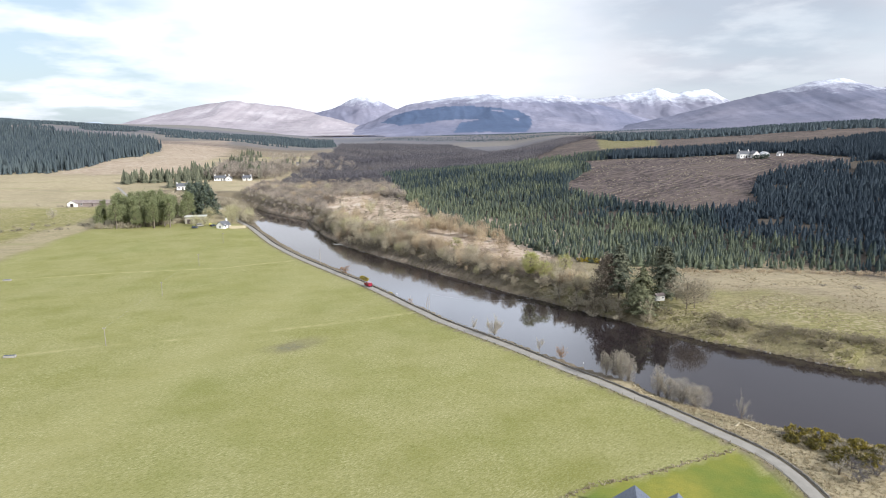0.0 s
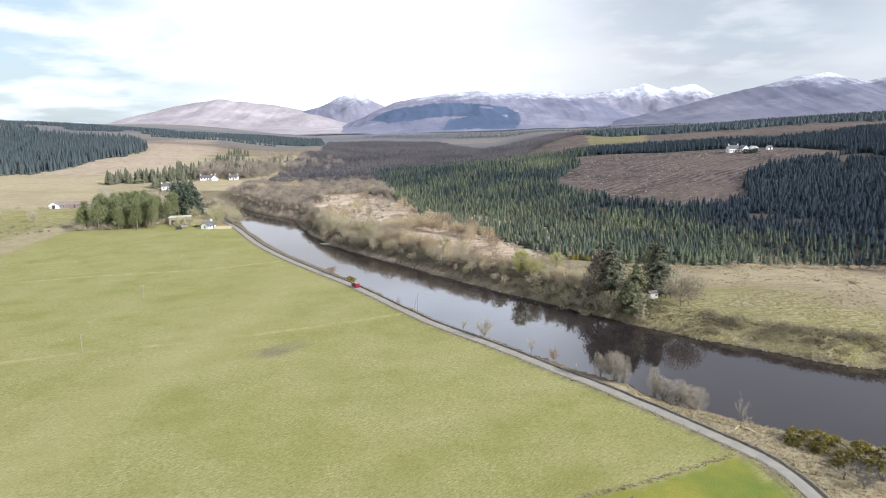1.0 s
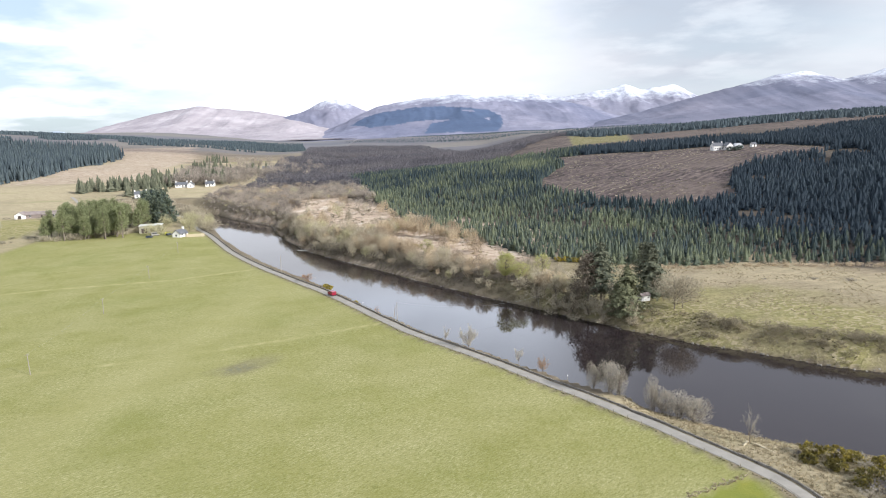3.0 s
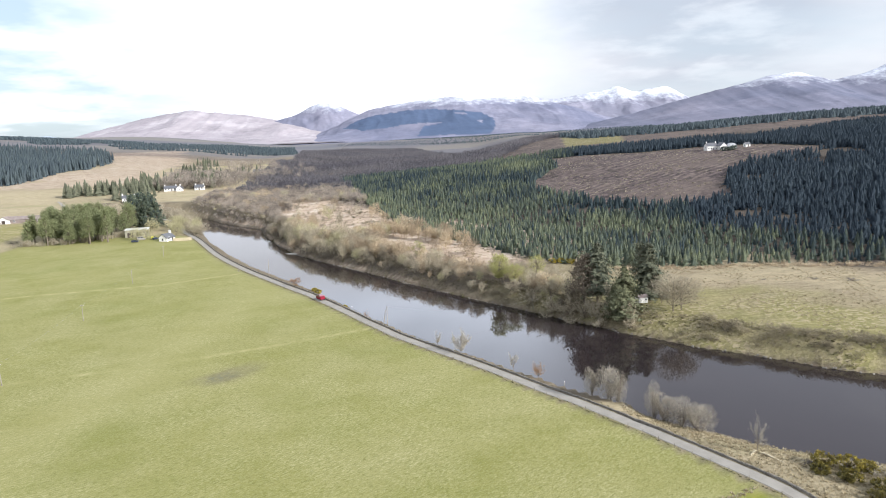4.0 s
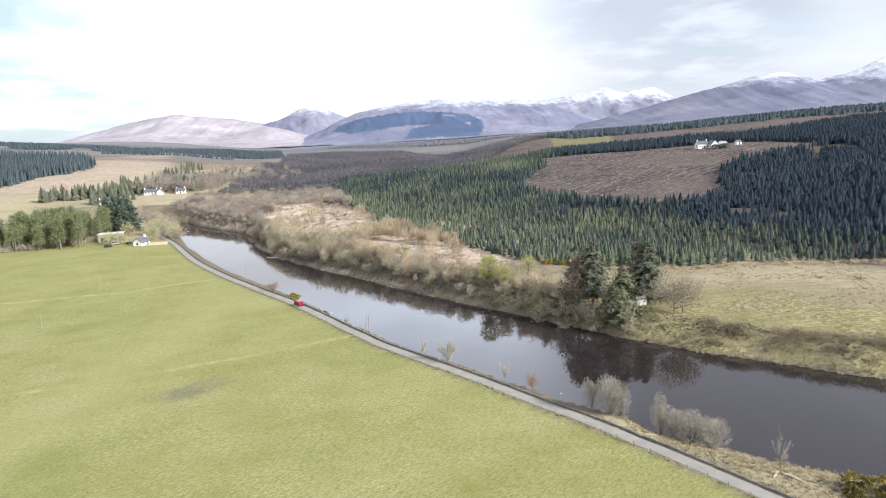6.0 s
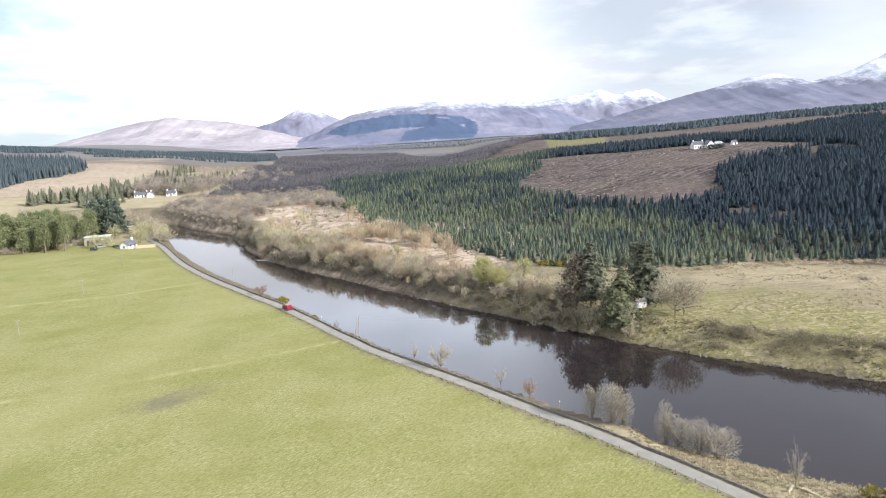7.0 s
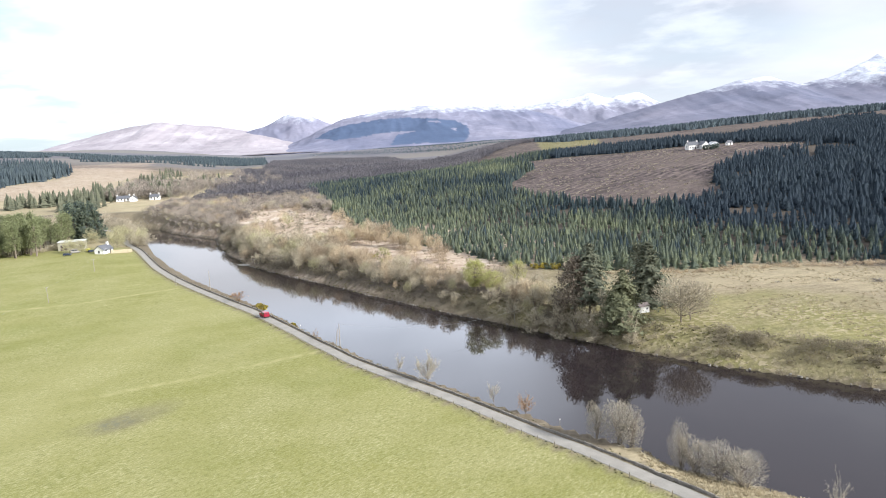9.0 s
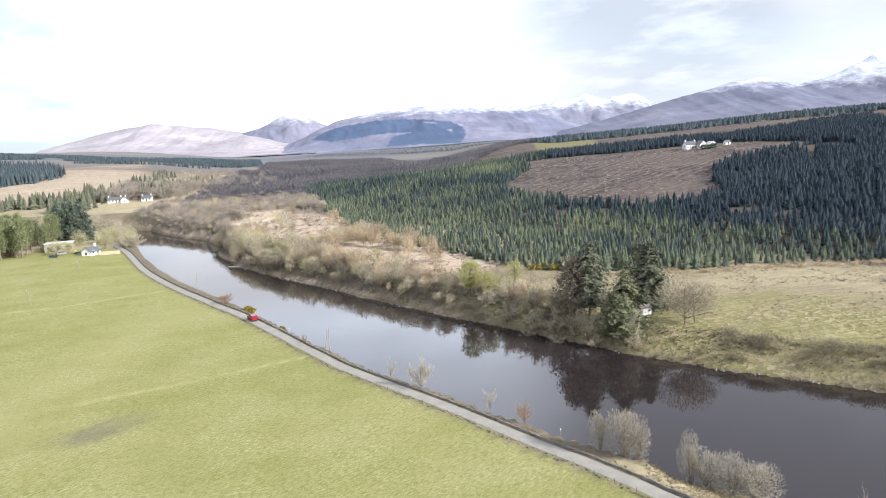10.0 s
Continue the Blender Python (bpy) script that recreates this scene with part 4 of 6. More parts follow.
RNG = np.random.RandomState(11)
SPIRES = [spire(RNG, 7, 4, g) for g in (0.20, 0.22, 0.24, 0.27, 0.23)]
SPIRES_FAR = [spire(RNG, 3, 3, g) for g in (0.18, 0.22)]
BARE = [oval(RNG, 820, r, c, 0.023, 0.085, 1, 6, 0.32) for r, c in ((0.36, 0.12), (0.40, 0.08), (0.44, 0.14), (0.38, 0.06), (0.47, 0.10))]
BIRCH = [oval(RNG, 660, r, 0.14, 0.021, 0.085) for r in (0.24, 0.28, 0.32)]
BUSHES = [oval(RNG, 480, r, -0.05, 0.026, 0.13, 3, 6, 0.3) for r in (0.46, 0.52, 0.58, 0.5)]
SCRUB = [oval(RNG, 150, r, -0.08, 0.045, 0.2, 3, 3, 0.3) for r in (0.46, 0.52, 0.58, 0.5)]
BARE_FAR = [oval(RNG, 64, r, 0.05, 0.10, 0.15, 1, 2) for r in (0.36, 0.42, 0.46, 0.4)]
BARE_MID = [oval(RNG, 260, r, 0.05, 0.036, 0.11, 1, 4) for r in (0.34, 0.38, 0.42, 0.46)]

WOOD_EDGE = [(600, 60), (330, 150), (200, 203), (148, 224), (121, 228), (105, 230), (87, 229), (71, 233), (54, 240), (40, 258), (24, 291), (4, 328), (-8, 352), (-20, 405), (-34, 460),
             (-45, 520), (-66, 600), (-80, 665), (-40, 700), (60, 706), (170, 712), (262, 686), (320, 640), (430, 690), (800, 700), (900, 300)]


def in_plantation(x, y, rng):
    j = (waves(x, y, 30, 2) - 0.5) * 10
    gap = (np.hypot(x - 151, (y - 309) * 0.9) + j > 9) & (np.hypot(x - 158, (y - 294) * 1.4) + j > 8) & (np.hypot(x - 20, (y - 365) * 0.8) + j > 7)
    ride = np.abs(x * 0.55 - y + 330) > 3.0
    return inside(x, y, WOOD_EDGE) & ~inside(x + j, y + j, CLEARING) & gap & ride & (waves(x, y, 7, 1) > 0.08) & ((waves(x + 90, y, 26, 2) > 0.22) | (y < 350))


spots = grid_spots(-95, 560, 60, 800, 2.9, 3, in_plantation)
spots = spots[(spots[:, 0] < 60 + 0.62 * spots[:, 1]) & (spots[:, 1] > 120)]
depth = (spots[:, 0] - 54) * 0.79 + (spots[:, 1] - 172) * 0.61
stand = waves(spots[:, 0] + 70, spots[:, 1], 60, 2)
high = (4.0 + 1.5 * ease(depth, 110, 220) + 1.4 * (stand - 0.5)) * (0.8 + 0.4 * waves(spots[:, 0], spots[:, 1], 18, 2)) * RNG.uniform(0.6, 1.3, len(spots))
# The tone also drops towards the right, for the painted cloud shade.
tone = np.clip(0.82 - 0.55 * ease(depth, 108, 170) - 0.3 * ease(spots[:, 0], 100, 150) + (waves(spots[:, 0], spots[:, 1], 46, 3) - 0.5) * 1.5 + 0.9 * np.exp(-((spots[:, 0] - 91) / 9) ** 2 - ((spots[:, 1] - 318) / 14) ** 2)
               + 0.8 * np.exp(-((spots[:, 0] - 84) / 14) ** 2 - ((spots[:, 1] - 585) / 30) ** 2) + RNG.normal(size=len(spots)) * 0.24, 0, 1)
wide = high * RNG.uniform(1.05, 1.6, len(spots))
ragged = (waves(spots[:, 0], spots[:, 1], 40, 2) - 0.5) * 50
# old: the trees that get the needles painted for cloud shade.
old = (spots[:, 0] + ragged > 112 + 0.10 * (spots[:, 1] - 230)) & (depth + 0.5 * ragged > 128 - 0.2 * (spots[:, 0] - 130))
planted("conifer_plantation", SPIRES, spots[~old], high[~old], wide[~old], tone[~old], M_SPRUCE, "dense plantation of green spruces on the slope", "forest", 4)
planted("conifer_plantation", SPIRES, spots[old], high[old] * 0.95, wide[old] * 1.1, tone[old], M_CLOUDED_SPRUCE, "stand of spruces painted dark blue green as under cloud shade", "forest", 5)

LEFT_WOOD = [(-700, 600), (-470, 640), (-410, 665), (-420, 750), (-438, 850), (-452, 990), (-475, 1060), (-560, 1250), (-650, 1420), (-1300, 1570), (-1800, 1570), (-1200, 700)]
in_left_wood = lambda x, y, r: inside(x + (waves(x, y, 30, 2) - 0.5) * 30, y, LEFT_WOOD) & (waves(x + 50, y, 22, 2) > 0.25)
spots = np.r_[grid_spots(-1100, -320, 600, 960, 5.8, 5, in_left_wood), grid_spots(-1700, -380, 960, 1580, 8.6, 6, in_left_wood)]
high = RNG.uniform(9, 15, len(spots)) * (0.75 + 0.4 * ease(spots[:, 1], 640, 720))
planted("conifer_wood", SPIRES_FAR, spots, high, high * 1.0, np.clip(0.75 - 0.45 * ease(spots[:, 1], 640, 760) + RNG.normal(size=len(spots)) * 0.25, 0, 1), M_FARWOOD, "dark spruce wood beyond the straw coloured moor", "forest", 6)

spots = grid_spots(-2000, -250, 1560, 2050, 10.5, 7, lambda x, y, r: (ease(-x - (y - 1500) * 0.2, 200, 380) > 0.3) & (waves(x, y * 1.8, 170, 2) > 0.42))
more = grid_spots(230, 1300, 700, 1300, 8.5, 8, lambda x, y, r: (y > np.maximum(960 - 0.45 * (x - 250), 700) + (waves(x, y, 90, 2) - 0.5) * 120) & (waves(x, y, 70, 2) > 0.22) & (x < 0.95 * y) & (r.rand(len(x)) < 0.9))
belt = grid_spots(-450, 500, 2000, 2600, 12, 9, lambda x, y, r: waves(x * 0.4 + 300, y * 1.6, 260, 2) > 0.66)
foot = grid_spots(-1500, 1300, 2000, 2300, 16, 39, lambda x, y, r: waves(x * 0.6, y * 1.6, 300, 2) > 0.56)
far_spots = np.r_[spots, more, belt, foot]
high = RNG.uniform(6, 9, len(far_spots)) * (1 - 0.5 * ease(far_spots[:, 1], 1900, 2050))
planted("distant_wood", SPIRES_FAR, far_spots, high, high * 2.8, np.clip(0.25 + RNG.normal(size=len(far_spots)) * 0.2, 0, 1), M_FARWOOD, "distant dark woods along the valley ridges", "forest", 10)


def in_bankwood(x, y, rng):
    far = cross_side(x, y, FAR_SHORE)
    j = (waves(x, y, 12, 2) - 0.5) * 16
    opening = inside(x + j, y, [(-86, 478), (-56, 484), (-30, 466), (-12, 415), (-4, 366), (-10, 335), (-28, 322), (-50, 336), (-74, 392), (-86, 440)])
    glade = inside(x, y, [(-15, 322), (-19, 300), (-8, 278), (2, 262), (16, 244), (32, 226), (56, 214), (72, 230), (40, 262), (24, 291), (4, 322), (-8, 345)])
    thin = np.where(opening, 0.05, np.where(glade, 0.05, np.where(far < 30, 0.97, 0.9)))
    return (far > np.where(y > 380, 1.4, np.where(y > 320, 2.0, np.where(y > 290, 2.6, 4.6)))) & (x < 44) & (x > -165) & (y < 570) & ~inside(x, y, WOOD_EDGE) & (rng.rand(len(x)) < thin) & (x + 0.3 * y < 108)


spots = grid_spots(-165, 60, 195, 570, 3.9, 12, in_bankwood)
away = cross_side(spots[:, 0], spots[:, 1], FAR_SHORE)
clear_of = np.min([np.hypot(spots[:, 0] - x, spots[:, 1] - y) for x, y in ((26.2, 221), (25, 216), (24, 212), (30, 213), (38, 220), (0, 264))], 0) > 3.8
spots, away = spots[clear_of], away[clear_of]
high = (3.1 + 1.9 * ease(away, 4, 12) + 1.6 * ease(spots[:, 1], 230, 310) + 1.0 * ease(spots[:, 1], 340, 440)) * (1 - 0.35 * ease(spots[:, 1], 350, 400) * (1 - ease(away, 10, 30))) * RNG.uniform(0.68, 1.32, len(spots))
wide = high * RNG.uniform(0.9, 1.25, len(spots))
tone = np.clip(0.6 + 0.9 * (waves(spots[:, 0], spots[:, 1], 22, 2) - 0.5) + RNG.normal(size=len(spots)) * 0.33, 0, 1)
pick = RNG.rand(len(spots)) + 0.5 * (waves(spots[:, 0] + 40, spots[:, 1], 26, 2) - 0.5) + 0.28 * (1 - ease(away, 5, 16))
upstream = spots[:, 1] - 0.5 * spots[:, 0] + 40 * (waves(spots[:, 0], spots[:, 1], 30, 2) - 0.5) > 430
mauve = upstream & (np.random.RandomState(5).rand(len(spots)) < 0.86)
pick[mauve] = 20
high[upstream] *= (0.78 - 0.22 * ease(spots[:, 1] - 0.5 * spots[:, 0], 465, 510))[upstream]
wide[upstream] *= 0.78
for low, top, kinds, material, label, seed in ((-9, 0.44, BARE + BIRCH, M_TAN, "leafless russet brown birches along the river", 43),
                                               (0.44, 0.64, BARE + BIRCH, M_BARE, "leafless grey brown birches and alders along the river", 13),
                                               (0.64, 0.78, BARE, M_WILLOW, "leafless olive green willows along the river", 59),
                                               (0.78, 9, BUSHES + BARE, M_ALDER, "leafless grey alders and willows at the water edge", 53),
                                               (9, 99, BARE_MID, M_MAUVE, "leafless purple grey birches above the bend", 83)):
    m = (pick >= low) & (pick < top)
    planted("bank_woodland", kinds, spots[m], high[m], wide[m], tone[m], material, label, "woodland", seed)

row = resampled([(-15, 336), (-8, 322), (-1, 314), (13, 299), (22, 290)], 2.6)
row = row + RNG.normal(size=row.shape) * 0.9
high = RNG.uniform(5.8, 7.8, len(row))
planted("birch_belt", BIRCH, row, high, high * 1.0, RNG.uniform(0.4, 0.9, len(row)), M_TAN, "row of slender leafless birches before the spruces", "woodland", 14)

def in_valley(x, y, rng):
    opening = inside(x, y, [(-12, 400), (-48, 470), (-100, 545), (-118, 470), (-78, 392)])
    west = np.where(y < 530, -170.0, -128 - 0.13 * (y - 430))
    return ((cross_side(x, y, FAR_SHORE) > 5) & ~inside(x, y, WOOD_EDGE) & (y > 545) & (x > west) & (x < 50 + 0.42 * (y - 690)) & (y > 430 - x * 0.2)
            & (y < 1800 - 560 * ease(x, -60, 130) + 240 * (waves(x, y * 0.3, 90, 2) - 0.5)) & ~opening & (waves(x, y, 70, 2) > 0.25) & ~inside(x, y, PASTURE))


near_wood = grid_spots(-330, 330, 425, 860, 6.8, 15, in_valley)
far_wood = grid_spots(-460, 400, 860, 1950, 10.5, 65, in_valley)
spots = np.r_[near_wood, far_wood]
high = RNG.uniform(4.5, 8, len(spots))
spread = np.r_[np.full(len(near_wood), 1.4), np.full(len(far_wood), 2.2)]
tone = np.clip(0.5 + (waves(spots[:, 0], spots[:, 1], 80, 2) - 0.5) * 1.8 + RNG.normal(size=len(spots)) * 0.12, 0, 1)
planted("valley_woodland", BARE_FAR, spots, high, high * spread, tone, M_BROWN, "purple brown leafless woods filling the upper valley", "woodland", 16)

spots = grid_spots(-215, -90, 352, 505, 5.0, 17, lambda x, y, r: (cross_side(x, y, NEAR_SHORE) < -3) & (cross_side(x, y, [tuple(p) for p in ROAD_LINE[::4]]) > 2.6) & (r.rand(len(x)) < 0.8))
high = RNG.uniform(3.5, 6.5, len(spots))
planted("bend_woodland", BUSHES, spots, high, high * 1.3, RNG.uniform(0.3, 0.9, len(spots)), M_ALDER, "rounded leafless willows at the bend of the lane", "woodland", 18)

shore = resampled(FAR_SHORE[2:-3], 1.0)
keep = RNG.rand(len(shore)) < 0.9
off = RNG.uniform(2.2, 10.5, len(shore))
spots = (shore - right_of(shore) * -1 * off[:, None])[keep]
high = RNG.uniform(0.7, 1.9, len(spots))
planted("bank_scrub", SCRUB, spots, high, high * 1.6, RNG.uniform(0.1, 0.8, len(spots)), M_SCRUB, "tangled leafless scrub on the steep river bank", "scrub", 19)


line = resampled([(70, 169), (82, 158), (94, 151), (106, 143), (118, 136), (132, 128)], 0.8)
line = np.r_[line, line + 0.3]
spots = line + RNG.normal(size=line.shape) * 1.9
high = RNG.uniform(0.7, 1.7, len(spots))
planted("bank_thicket", SCRUB, spots, high, high * 2.0, RNG.uniform(0.2, 0.9, len(spots)), M_SCRUB, "dense leafless thicket along the top of the bank", "scrub", 44)


line = resampled([(58, 168), (70, 159.5), (82, 150), (97, 140), (118, 125), (150, 106)], 0.14)
spots = line - right_of(line) * -1 * RNG.uniform(0.5, 9.5, len(line))[:, None]
keep = (waves(spots[:, 0], spots[:, 1], 8, 2) > 0.28) & (cross_side(spots[:, 0], spots[:, 1], FAR_SHORE) > 1.6)
spots = spots[keep]
high = RNG.uniform(0.35, 1.1, len(spots))
planted("bank_bramble", SCRUB, spots, high, high * 2.4, RNG.uniform(0.0, 0.9, len(spots)), M_SCRUB, "low brown bramble and dead stems on the river slope", "scrub", 54)


spots = grid_spots(-110, 70, 225, 500, 5.0, 71, lambda x, y, r: (cross_side(x, y, FAR_SHORE) > 16) & ~inside(x, y, WOOD_EDGE) & (waves(x, y, 14, 2) > 0.52) & (r.rand(len(x)) < 0.8))
high = RNG.uniform(0.7, 1.7, len(spots))
planted("bracken_scrub", SCRUB, spots, high, high * 1.9, RNG.uniform(0.1, 0.9, len(spots)), M_SCRUB, "low brown scrub scattered through dead bracken", "scrub", 72)


line = resampled([(66, 231), (72, 229), (88, 225.5), (105, 226), (121, 224), (150, 219), (175, 208)], 0.7)
spots = line + RNG.normal(size=line.shape) * np.array((1.0, 1.6))
high = RNG.uniform(0.5, 1.4, len(spots))
planted("edge_scrub", SCRUB, spots, high, high * 2.0, RNG.uniform(0.2, 1, len(spots)), M_TAN, "russet scrub between rough field and spruces", "scrub", 73)


def pebble(rng):
    a = np.linspace(0, 2 * np.pi, 7)[:-1]
    ring = [np.c_[np.cos(a), np.sin(a)] * rng.uniform(0.35, 0.55, (6, 1)), np.c_[np.cos(a), np.sin(a)] * rng.uniform(0.2, 0.4, (6, 1))]
    v = np.r_[np.c_[ring[0], np.full(6, -0.2)], np.c_[ring[1], np.full(6, 0.35)], [[0, 0, 0.45]]]
    t = [q for k in range(6) for q in ((k, (k + 1) % 6, 6 + k), ((k + 1) % 6, 6 + (k + 1) % 6, 6 + k), (6 + k, 6 + (k + 1) % 6, 12))]
    return v.astype(np.float32), np.array(t, np.int32)


line = resampled(FAR_SHORE[2:-3], 0.45)
spots = line + right_of(line) * RNG.normal(0.3, 0.55, len(line))[:, None]
line = resampled(NEAR_SHORE[3:-4], 0.7)
spots = np.r_[spots, line - right_of(line) * RNG.normal(0.2, 0.4, len(line))[:, None]]
high = RNG.uniform(0.25, 0.8, len(spots)) ** 1.3
planted("shore_stones", [pebble(RNG) for _ in range(5)], spots, high * 0.8, high, RNG.uniform(0, 1, len(spots)), M_STONE, "dark wet stones along the water edge", "stones", 45, 0.05)


def tussock(rng, blades=9):
    s = Soup()
    for _ in range(blades):
        a, r = rng.uniform(0, 6.3), rng.uniform(0.25, 0.6)
        root = np.array((np.cos(a) * 0.2, np.sin(a) * 0.2, -0.1)) * rng.uniform(0.3, 1.2)
        s.p += sliver(root, np.array((np.cos(a) * r, np.sin(a) * r, rng.uniform(0.35, 1.0))), 0.3, rng)
    return s.arrays()


TUFTS = [tussock(RNG) for _ in range(4)]
spots = grid_spots(36, 105, 50, 130, 0.55, 20, lambda x, y, r: (cross_side(x, y, NEAR_SHORE) < -0.9) & (cross_side(x, y, [tuple(p) for p in ROAD_LINE[::2]]) > 2.0) & (r.rand(len(x)) < 0.85))
high = RNG.uniform(0.15, 0.42, len(spots))
planted("dead_grass", TUFTS, spots, high, high * 2.0, RNG.uniform(0.1, 1, len(spots)), M_STRAW, "rough straw coloured grass on the near river bank", "grass", 21, 0.02)
side_line = resampled(ROAD, 0.55)
side_line = side_line[(side_line[:, 1] > 60) & (side_line[:, 1] < 380)]
verge = np.r_[side_line - right_of(side_line) * RNG.uniform(1.3, 1.95, len(side_line))[:, None], side_line + right_of(side_line) * RNG.uniform(1.3, 2.8, len(side_line))[:, None]]
high = RNG.uniform(0.12, 0.34, len(verge))
planted("verge_grass", TUFTS, verge, high, high * 1.5, RNG.uniform(0, 0.6, len(verge)), M_RANK, "long dead grass along both edges of the lane", "grass", 22, 0.02)
spots = grid_spots(55, 210, 130, 235, 1.3, 23, lambda x, y, r: (cross_side(x, y, FAR_SHORE) > 9) & ~inside(x, y, WOOD_EDGE) & (waves(x, y, 9, 2) > 0.42) & (r.rand(len(x)) < 0.75))
high = RNG.uniform(0.22, 0.55, len(spots))
planted("field_tussocks", TUFTS, spots, high, high * 1.9, RNG.uniform(0.2, 0.8, len(spots)), M_STRAW, "pale grass tussocks scattered over the rough field", "grass", 24, 0.05)
spots = grid_spots(-120, 70, 240, 560, 3.4, 25, lambda x, y, r: (cross_side(x, y, FAR_SHORE) > 12) & ~inside(x, y, WOOD_EDGE) & (x > -120) & (r.rand(len(x)) < 0.5))
high = RNG.uniform(0.3, 0.8, len(spots))
planted("bracken_clumps", TUFTS, spots, high, high * 2.2, RNG.uniform(0.0, 0.8, len(spots)), M_STRAW, "dead bracken clumps between the birches", "bracken", 26, 0.05)


spots = grid_spots(-120, 130, 110, 430, 1.25, 35, lambda x, y, r: (cross_side(x, y, FAR_SHORE) > 0.9) & (cross_side(x, y, FAR_SHORE) < 13) & (r.rand(len(x)) < 0.8))
high = RNG.uniform(0.1, 0.38, len(spots))
planted("bank_grass", TUFTS, spots, high, high * 1.9, RNG.uniform(0, 0.6, len(spots)), M_SCRUB, "coarse dead grass on the far river bank", "grass", 36, 0.05)


spots = grid_spots(-120, 150, 100, 430, 1.05, 55, lambda x, y, r: (cross_side(x, y, FAR_SHORE) > 0.6) & (cross_side(x, y, FAR_SHORE) < 12) & (waves(x, y, 6, 2) > 0.42) & (r.rand(len(x)) < 0.8))
high = RNG.uniform(0.15, 0.5, len(spots))
planted("rank_grass", TUFTS, spots, high, high * 2.0, np.clip(waves(spots[:, 0], spots[:, 1], 5, 2) * 1.6 - 0.4 + RNG.normal(size=len(spots)) * 0.15, 0, 1), M_RANK, "rank green and brown grass on the river slope", "grass", 56, 0.05)


def set_tint(me, value, spread, rng):
    """One tint a triangle, about a value."""
    n = len(me.vertices)
    t = np.repeat(np.clip(value + rng.normal(size=n // 3 + 1) * spread, 0, 1), 3)[:n]
    me.attributes.new("tint", "FLOAT", "POINT").data.foreach_set("value", t.astype(np.float32))
    return me


def bare_tree(x, y, h, w, material, label, seed, group="", name="bare_tree", bushy=True, detail=1.0, tint=0.6, sink=0.1, twig=0.016, clear=0.28):
    rng = np.random.RandomState(seed)
    wood, fine = bare_crown(rng, int(22 * detail), 7, int(10 * detail), twig, 0.48, 0.12, 2, bushy, clear)
    t = thing(name, label, "tree", pose(x, y, ground_at(x, y) - sink), group)
    k = np.array((w, w, h), np.float32)
    part("trunk", mesh_of("trunk", wood[0] * k, wood[1], M_BARK), M_BARK, t)
    part("crown", set_tint(mesh_of("crown", fine[0] * k, fine[1], material), tint, 0.2, rng), material, t)
    return t


def round_tree(x, y, h, w, material, label, seed, name="bare_tree", twigs=3000, clear=0.2, spread=0.44, width=0.009, length=0.075, tint=0.6, stems=1, limbs=14, group="", lump=0.3):
    """A leafless tree with forking stems and a fine rounded crown."""
    rng = np.random.RandomState(seed)
    t = thing(name, label, "tree", pose(x, y, ground_at(x, y) - 0.1), group)
    v, f = oval(rng, twigs, spread, clear, width, length, stems, limbs, lump)
    k = np.array((w, w, h), np.float32)
    n = len(v) - 3 * twigs
    part("trunk", mesh_of("trunk", v[:n] * k, f[:n // 3], M_BARK), M_BARK, t)
    part("crown", set_tint(mesh_of("crown", v[n:] * k, f[:twigs], material), tint, 0.2, rng), material, t)
    return t


def big_spruce(x, y, h, w, seed, label, material=None, ragged=0.25, bare_to=0.12):
    """A tall old conifer with drooping whorls of boughs."""
    rng = np.random.RandomState(seed)
    t = thing("spruce_tree", label, "tree", pose(x, y, ground_at(x, y) - 0.1), "tall conifers by the hut")
    s = Soup()
    for k in range(6):
        s.limb(np.array((0, 0, h * k / 6.0)), np.array((rng.normal() * 0.08, 0, h * (k + 1) / 6.0)), 0.3 * (1 - k / 6.2), 0.3 * (1 - (k + 1) / 6.2), 7)
    part("trunk", mesh_of("trunk", *s.arrays(), M_BARK), M_BARK, t)
    f = Soup()
    z = h * bare_to
    while z < h * 0.985:
        q = (h - z) / (h * (1 - bare_to))
        for _ in range(rng.randint(7, 11)):
            a, r = rng.uniform(0, 6.3), w * 0.5 * min(1.0, 1.15 * q ** 0.6) * rng.uniform(1 - 2.0 * ragged, 1 + ragged)
            out, across = np.array((np.cos(a), np.sin(a), 0)), np.array((-np.sin(a), np.cos(a), 0))
            root, drop = np.array((0, 0, z)), -0.25 * r + rng.normal() * 0.15
            for j in range(7):
                u = (j + rng.uniform(0.2, 1.0)) / 7
                p = root + out * r * u + np.array((0, 0, drop * u * u + 0.1 * r * u))
                wide = (0.26 * r + 0.35) * (1.15 - u)
                sgn = 1 if j % 2 else -1
                f.tri(p, p + across * sgn * wide * rng.uniform(0.6, 1.4) + out * 0.3 * wide + np.array((0, 0, -0.25 * wide)), p + out * 0.5 * wide + np.array((0, 0, -rng.uniform(0.2, 0.75) * wide)))
                f.tri(p - out * 0.3 * wide, p + across * -sgn * wide * 0.5, p + out * 0.2 + np.array((0, 0, -rng.uniform(0.3, 0.9) * wide - 0.1)))
        z += h * 0.022
    m = material or M_FIR
    part("crown", set_tint(mesh_of("crown", *f.arrays(), m), 0.45, 0.25, rng), m, t)
    return t


